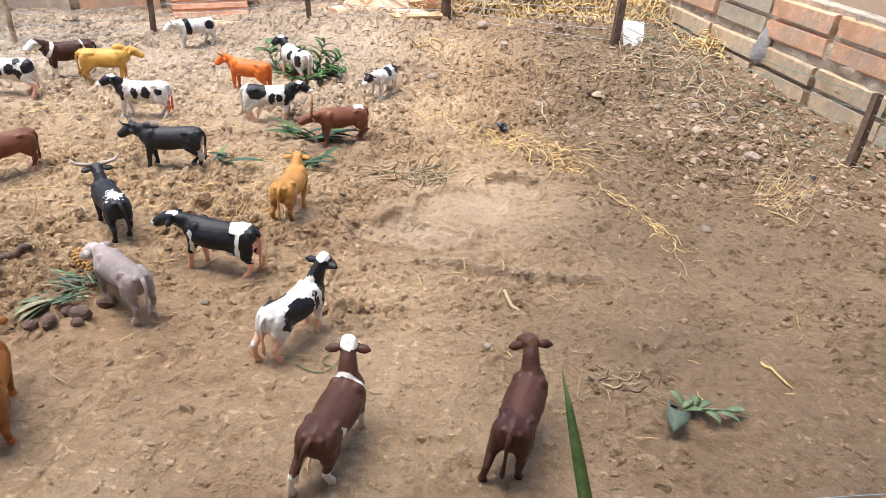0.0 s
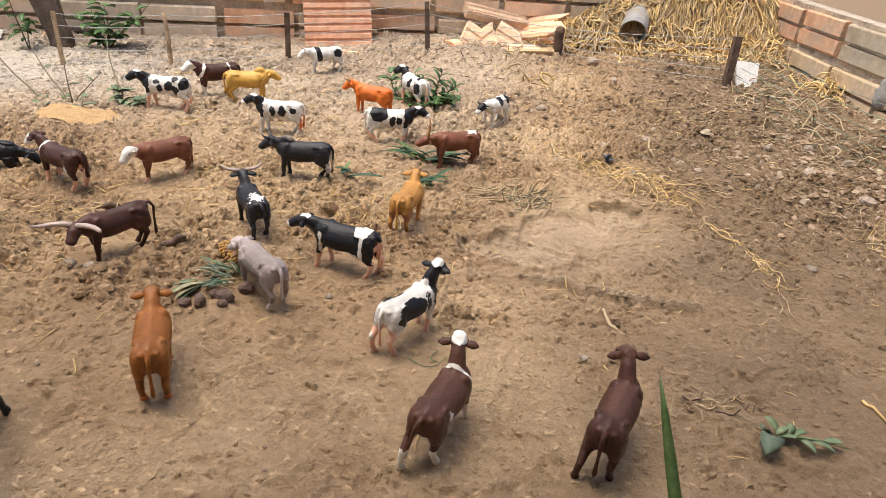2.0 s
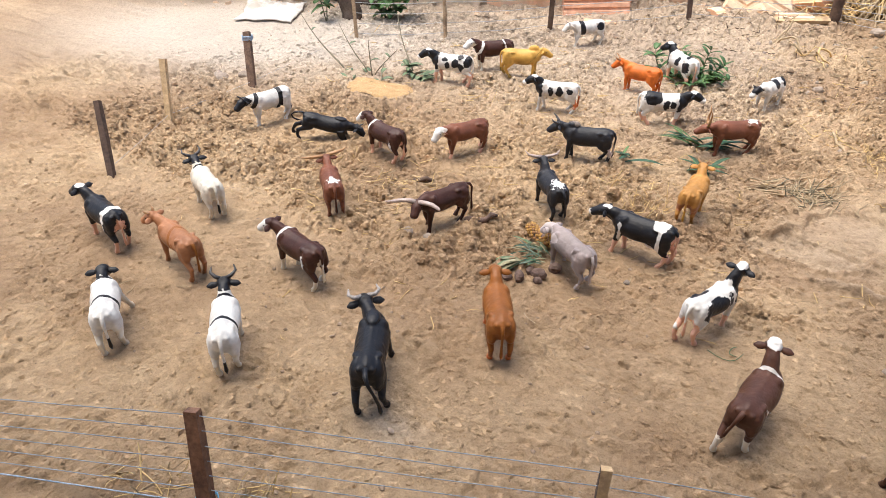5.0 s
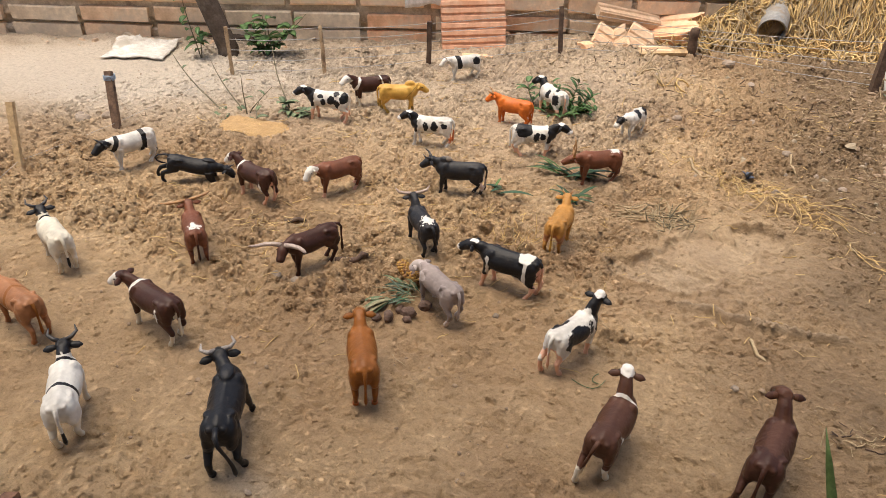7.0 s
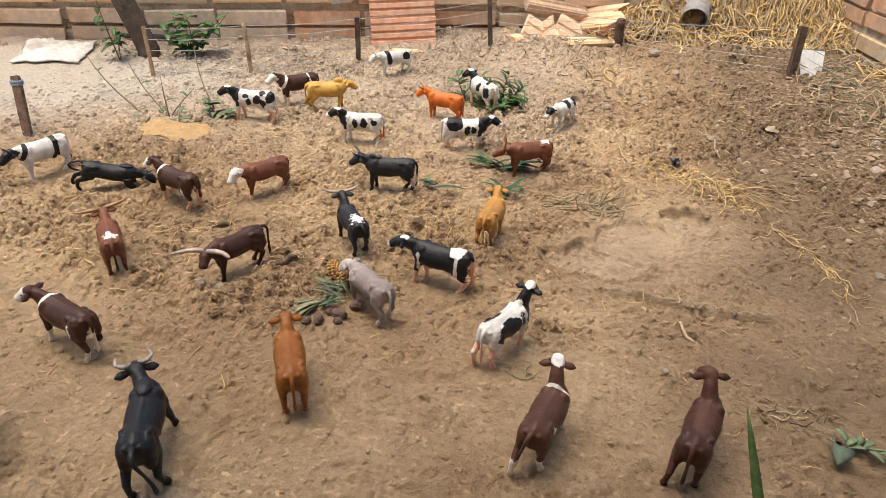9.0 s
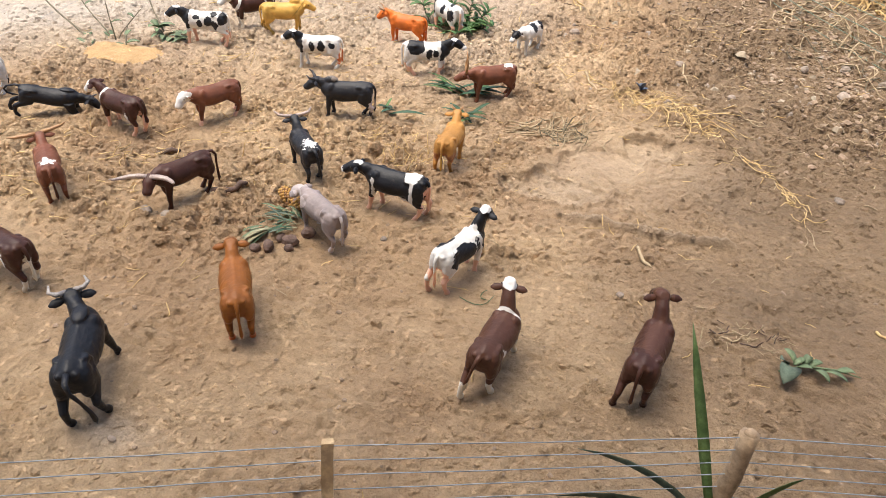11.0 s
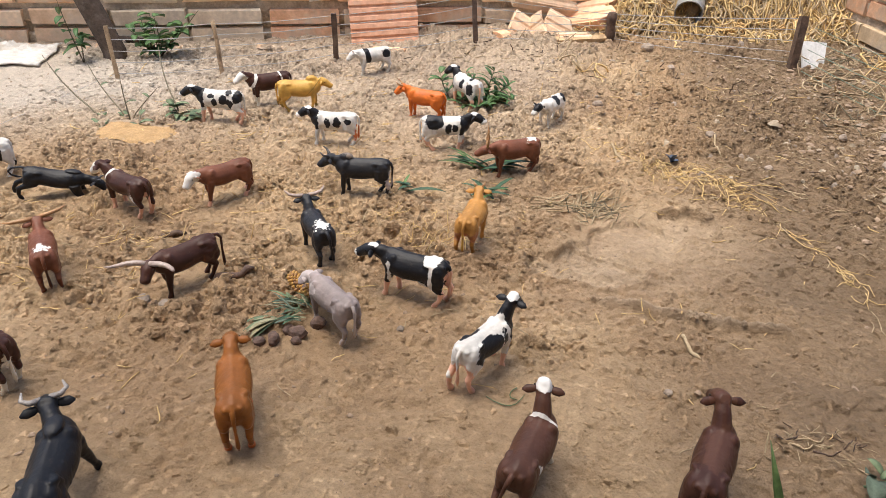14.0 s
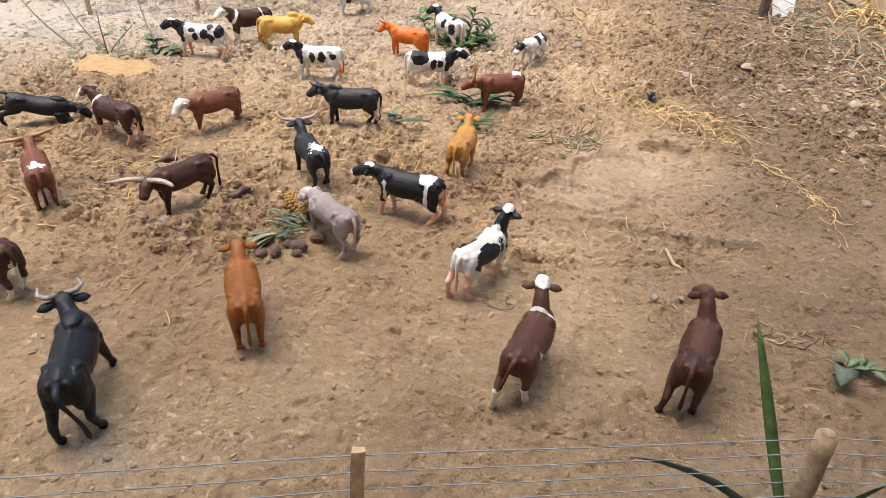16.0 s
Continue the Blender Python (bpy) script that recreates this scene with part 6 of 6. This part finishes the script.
build_sprig("wilted sprig with broad leaves by yellow meal", -1.115, 1.375, [(-0.05, 0.09, 0.03, 0.0022)], [(0, 0.03, 0.05, 0.030, 290, -0.02), (0, 0.10, 0.035, 0.022, 200, 0.1), (0, 0.2, 0.03, 0.016, 30, 0.1), (0, 0.5, 0.03, 0.012, 100, 0.1)], LEAF_GREY, 3, group=CUT)
build_sprig("leafy cut sprig with a tall bare stem", -1.065, 1.480, [(-0.19, 0.20, 0.115, 0.0022), (0.075, -0.01, 0.015, 0.0014), (-0.05, 0.03, 0.02, 0.0014)],
            [(rl.choice((1, 2)), rl.random() * 0.9, rl.uniform(0.020, 0.042), rl.uniform(0.008, 0.018), rl.uniform(0, 360), rl.uniform(-0.1, 0.35)) for _ in range(34)], LEAF_GREY, 4, group=CUT)
# bush of fresh fodder behind the patched cow
build_sprig("heap of fresh green fodder leaves on soil", -0.342, 1.85, [(0.05, 0.03, 0.05, 0.002), (-0.08, 0.05, 0.07, 0.0022), (0.08, -0.03, 0.03, 0.002), (-0.02, -0.10, 0.02, 0.0022), (0.0, 0.06, 0.08, 0.002)],
            [(rl.randrange(5), rl.random() * 0.98, rl.uniform(0.025, 0.05), rl.uniform(0.006, 0.012), rl.uniform(0, 360), rl.uniform(-0.2, 0.7)) for _ in range(150)], LEAF_GREEN, 5, name="fodder")
build_sprig("long cut fodder leaves lying on soil", -0.46, 1.872, [(-0.04, 0.04, 0.06, 0.002), (0.07, -0.14, 0.012, 0.002), (0.1, -0.08, 0.01, 0.002)],
            [(rl.randrange(3), rl.random() * 0.95, rl.uniform(0.03, 0.07), rl.uniform(0.010, 0.022), rl.uniform(0, 360), rl.uniform(0.0, 0.6)) for _ in range(24)], LEAF_GREEN, 6, name="fodder")
# flat dark grass blades in front of the horned bull and beyond
for x, y, count, seed, lab in ((-0.255, 1.405, 24, 1, "dark green cut grass before a toy bull"), (-0.235, 1.29, 9, 2, "few dark grass blades lying on soil"), (-0.384, 1.239, 5, 3, "thin green sprouts on tilled soil")):
    rb = random.Random(seed)
    clump = thing("grass_clump", x, y, lab, "grass", "cut grass on the soil")
    for _ in range(count):
        w, long = rb.uniform(0, 360), rb.uniform(0.04, 0.10)
        bx, by = rb.uniform(-0.03, 0.03), rb.uniform(-0.02, 0.02)
        leaf_part(clump, (bx, by, 0.004), (bx + long * math.cos(radians(w)), by + 0.5 * long * math.sin(radians(w)), rb.uniform(0.008, 0.03)), rb.uniform(0.006, 0.013), LEAF_GREEN if rb.random() < 0.4 else LEAF_DARK, 0.15, name="blade")
# fodder, corn husk and straps by the grey calf
fod = thing("fodder", -0.405, 0.775, "spiky green and yellowed cut leaves beside dung", "fodder")
rb = random.Random(9)
for k in range(32):
    w, long = rb.uniform(115, 262), rb.uniform(0.025, 0.058)
    bx, by = rb.uniform(-0.012, 0.034), rb.uniform(-0.020, 0.030)
    leaf_part(fod, (bx, by, 0.010), (bx + long * math.cos(radians(w)), by + long * 0.85 * math.sin(radians(w)), rb.uniform(0.003, 0.022)), rb.uniform(0.002, 0.006), (LEAF_DARK, LEAF_GREY, LEAF_DARK, LEAF_MID, LEAF_DRY)[k % 5], 0.2, name="blade")
for k in range(6):
    w = rb.uniform(200, 262)
    leaf_part(fod, (-0.01, -0.02, 0.008), (-0.01 + 0.05 * math.cos(radians(w)), -0.02 + 0.055 * math.sin(radians(w)), rb.uniform(0.004, 0.016)), rb.uniform(0.007, 0.012), LEAF_DRY if k % 2 else LEAF_GREY, 0.2, name="blade")


def build_cob(x, y, turn, long, label):
    """A half-eaten corn cob: a dark core set with rows of kernels, torn husk at one end."""
    cob = thing("corn_cob", x, y, label, "corn cob", turn=turn)
    rb, g = random.Random(int(long * 1000)), Geo()
    shape = lambda f: 0.0105 * math.sin(math.pi * (0.16 + 0.74 * f)) ** 0.6
    g.tube([(long * (f - 0.5), 0, 0.013) for f in (0, 0.2, 0.4, 0.6, 0.8, 1)], [shape(f) * 0.88 for f in (0, 0.2, 0.4, 0.6, 0.8, 1)], 12)
    part("core", g, DUNG, cob, "dark bare cob core")
    g = Geo()
    for i in range(11):
        for k in range(10):
            if rb.random() < 0.12:
                continue
            f, w = (i + 0.5) / 11, 6.283 * (k + 0.5 * (i % 2)) / 10
            r = shape(f)
            g.ball((long * (f - 0.5), r * math.cos(w), 0.013 + r * math.sin(w)), (0.0023, 0.0030, 0.0030), None, 4, 6, int(rb.random() < 0.3))
    part("kernels", g, [HUSK, HORN_TAN], cob, "rows of orange-brown kernels")
    for k in range(5):
        leaf_part(cob, (long * 0.45, 0, 0.012), (long * 0.5 + rb.uniform(0.01, 0.03), rb.uniform(-0.015, 0.015), rb.uniform(0.006, 0.022)), rb.uniform(0.006, 0.010), LEAF_DRY, 0.2, name="husk_leaf")


build_cob(-0.427, 0.845, -40, 0.052, "half-eaten orange corn cob by the calf's mouth")
build_cob(-0.388, 0.822, -18, 0.044, "half-eaten corn cob among green cut leaves")
# broad-leaved weed on the track
weed = thing("weed", 0.351, 0.689, "small weed with broad grey-green leaves", "plant")
for bx, by, tx, ty, tz, wd, dr in ((0.004, 0.006, -0.012, -0.032, 0.010, 0.026, 0.35), (-0.002, 0.010, -0.014, 0.002, 0.020, 0.014, 0.3), (0.045, 0.010, 0.074, 0.0, 0.006, 0.008, 0.3),
                                   (0.008, 0.010, 0.022, 0.020, 0.014, 0.009, 0.2), (0.012, 0.008, 0.030, 0.006, 0.012, 0.008, 0.2), (0.010, 0.014, -0.004, 0.030, 0.016, 0.011, 0.3), (0.020, 0.012, 0.030, 0.030, 0.012, 0.011, 0.4), (0.026, 0.012, 0.046, 0.024, 0.010, 0.010, 0.3), (0.034, 0.010, 0.050, -0.008, 0.006, 0.010, 0.3), (0.060, 0.012, 0.088, 0.020, 0.006, 0.010, 0.3)):
    leaf_part(weed, (bx, by, 0.008), (tx, ty, tz), wd, LEAF_MID if wd > 0.012 else LEAF_GREY, dr)
g = Geo()
g.tube([(-0.01, 0, 0.0), (0.02, 0.01, 0.010), (0.06, 0.012, 0.012), (0.09, 0.01, 0.009)], [0.0016, 0.0014, 0.0012, 0.0006], 6)
part("stem", g, LEAF_GREY, weed)
for x, y, seed in ((0.285, 0.735, 1), (0.27, 0.745, 2), (0.30, 0.75, 3), (0.31, 0.73, 4)):
    build_stick("curled dry leaf stalk near the weed", (x - 0.014, y), (x + 0.012, y + 0.006), 0.0011, STRAW_DULL if seed % 2 else WOOD_DARK, "dry_stalk", seed, 0.3)
# long green blades beside the near stake
palm = thing("palm_seedling", 0.240, 0.432, "palm seedling with long narrow green blades", "plant")
for tip, wd, dr in (((-0.062, 0.108, 0.182), 0.0125, -0.02), ((-0.15, 0.02, 0.052), 0.008, 0.35), ((-0.165, -0.028, 0.030), 0.009, 0.3), ((0.075, 0.035, 0.07), 0.008, 0.3), ((0.012, -0.05, 0.012), 0.010, 0.3), ((0.03, -0.07, 0.02), 0.006, 0.2)):
    leaf_part(palm, (0.0, 0.0, 0.0), tip, wd, LEAF_MID if tip[2] < 0.06 else LEAF_BLADE, dr, 0.3, "blade", (0.3, -1, 0.2))
build_stick("curled scrap of blue-green string on soil", (-0.098, 0.709), (-0.051, 0.732), 0.0007, LEAF_GREY, "string_scrap", 5, 0.4)
build_stick("curled scrap of blue-green string on soil", (-0.062, 0.735), (-0.056, 0.715), 0.0008, LEAF_GREY, "string_scrap", 6, 0.5)
for x, y, s, lab in ((0.146, 1.577, 0.016, "dark blue plastic scrap in straw"), (0.819, 1.472, 0.012, "dark dry leaf curled on soil")):
    scrap = thing("scrap", x, y, lab, "scrap")
    for k in range(4):
        leaf_part(scrap, (0, 0, 0.002), (s * math.cos(k * 1.7), s * math.sin(k * 1.7), s * (0.5 + 0.4 * k)), s * 0.8, BLUE_BIT, 0.2)

# yellow meal spilled on the ground
g = Geo()
n = 22
verts, faces = [], []
for j in range(n + 1):
    for i in range(n + 1):
        u, v = 2 * i / n - 1, 2 * j / n - 1
        x, y = -1.108 + 0.10 * u, 1.348 + 0.065 * v
        rim = u * u + v * v + 0.35 * float(value_noise(u, v, 0.5, 71))
        verts.append((x, y, ground_z(x, y) + 0.010 * (1 - rim) + 0.001 + 0.001 * float(value_noise(x, y, 0.02, 72))))
for j in range(n):
    for i in range(n):
        q = j * (n + 1) + i
        faces.append((q, q + 1, q + n + 2, q + n + 1))
g.add(verts, faces)
tagged(part("meal_pile", g, MEAL), "patch of yellow corn meal on the soil", "meal", kind="stuff")


# ---------- tree and shrub by the back wall ----------
def build_tree():
    tree = thing("tree", -1.599, 1.89, "dark leaning tree trunk before the wall", "tree")
    g = Geo()
    line = [(0.02, -0.02, -0.05, 0.044), (0.01, 0, 0.02, 0.037), (-0.035, 0.005, 0.12, 0.035), (-0.095, 0.01, 0.25, 0.035), (-0.19, 0.02, 0.5, 0.035), (-0.28, 0.03, 0.85, 0.038), (-0.34, 0.05, 1.2, 0.034)]
    g.tube([p[:3] for p in line], [p[3] for p in line], 18)
    for i, p in enumerate(g.v):
        k = 1 + 0.06 * noise.noise(Vector(p) * 25)
        g.v[i] = (p[0] * k, p[1] * k, p[2])
    part("trunk", g, BARK, tree)
    for tip in ((-0.75, 0.1, 1.75), (-0.1, 0.45, 1.8)):
        g = Geo()
        a, b = Vector((-0.335, 0.05, 1.17)), Vector(tip)
        g.tube([a, a.lerp(b, 0.35) + Vector((0, 0, 0.03)), a.lerp(b, 0.7) + Vector((0, 0, 0.03)), b], [0.028, 0.022, 0.016, 0.008], 10)
        part("limb", g, BARK, tree)


build_tree()
ra = random.Random(21)
build_sprig("leafy green shrub at the tree's foot", -1.475, 1.949, [(ra.uniform(-0.10, 0.16), ra.uniform(-0.06, 0.06), ra.uniform(0.06, 0.17), 0.002) for _ in range(8)],
            [(ra.randrange(8), ra.uniform(0.25, 1.0), ra.uniform(0.035, 0.06), ra.uniform(0.022, 0.036), ra.uniform(0, 360), ra.uniform(-0.3, 0.4)) for _ in range(60)], LEAF_GREEN, 21, name="shrub")
build_sprig("thin vine with pale leaves beside the trunk", -1.646, 1.812, [(-0.05, 0.0, 0.22, 0.002), (0.02, -0.02, 0.12, 0.002)],
            [(ra.randrange(2), ra.uniform(0.1, 1.0), ra.uniform(0.03, 0.055), ra.uniform(0.015, 0.028), ra.uniform(0, 360), ra.uniform(-0.7, 0.2)) for _ in range(22)], LEAF_GREEN, 22, name="vine")

# ---------- knots of blue twine on the near fence ----------
knot = thing("twine_knot", -0.227, 0.276, "knotted bright blue twine tied to a fence string", "twine", z=ground_z(-0.227, 0.276) + 0.078)
for pts in ([(0, 0, 0), (0.006, 0.002, -0.006), (0.010, 0.002, -0.014), (0.008, 0.0, -0.02)], [(0, 0, 0), (-0.006, 0, 0.004), (-0.008, 0, -0.002), (0.0, 0.002, -0.004), (0.008, 0.002, 0.0), (0.02, 0.006, 0.004), (0.026, 0.008, 0.002)]):
    g = Geo()
    g.tube(pts, 0.0011, 6)
    part("strand", g, TWINE, knot)
tie = thing("twine_knot", -0.524, 0.156, "blue twine wound round the stake's foot", "twine", z=ground_z(-0.524, 0.156) + 0.016)
for h in (0.0, 0.003):
    g = Geo()
    g.tube([(-0.008 + 0.0135 * math.cos(a / 10 * 6.283), 0.0135 * math.sin(a / 10 * 6.283), h) for a in range(11)], 0.0009, 5)
    part("strand", g, TWINE, tie)
g = Geo()
g.tube([(0.005, 0, 0), (0.03, 0.012, 0.002), (0.08, 0.03, -0.002), (0.14, 0.052, 0.0)], 0.001, 5)
part("strand", g, TWINE, tie)
tie = thing("twine_knot", -1.470, 1.243, "pale blue twine wound round the stake's top", "twine", z=ground_z(-1.433, 1.198) + 0.115)
for h in (0.0, 0.0035, 0.007, 0.0105):
    g = Geo()
    g.tube([(0.0145 * math.cos(a / 10 * 6.283) + (0.0 if h else -0.001), 0.0145 * math.sin(a / 10 * 6.283), h + 0.001 * math.sin(a)) for a in range(11)], 0.0016, 5)
    part("strand", g, BLUE_LINE, tie)
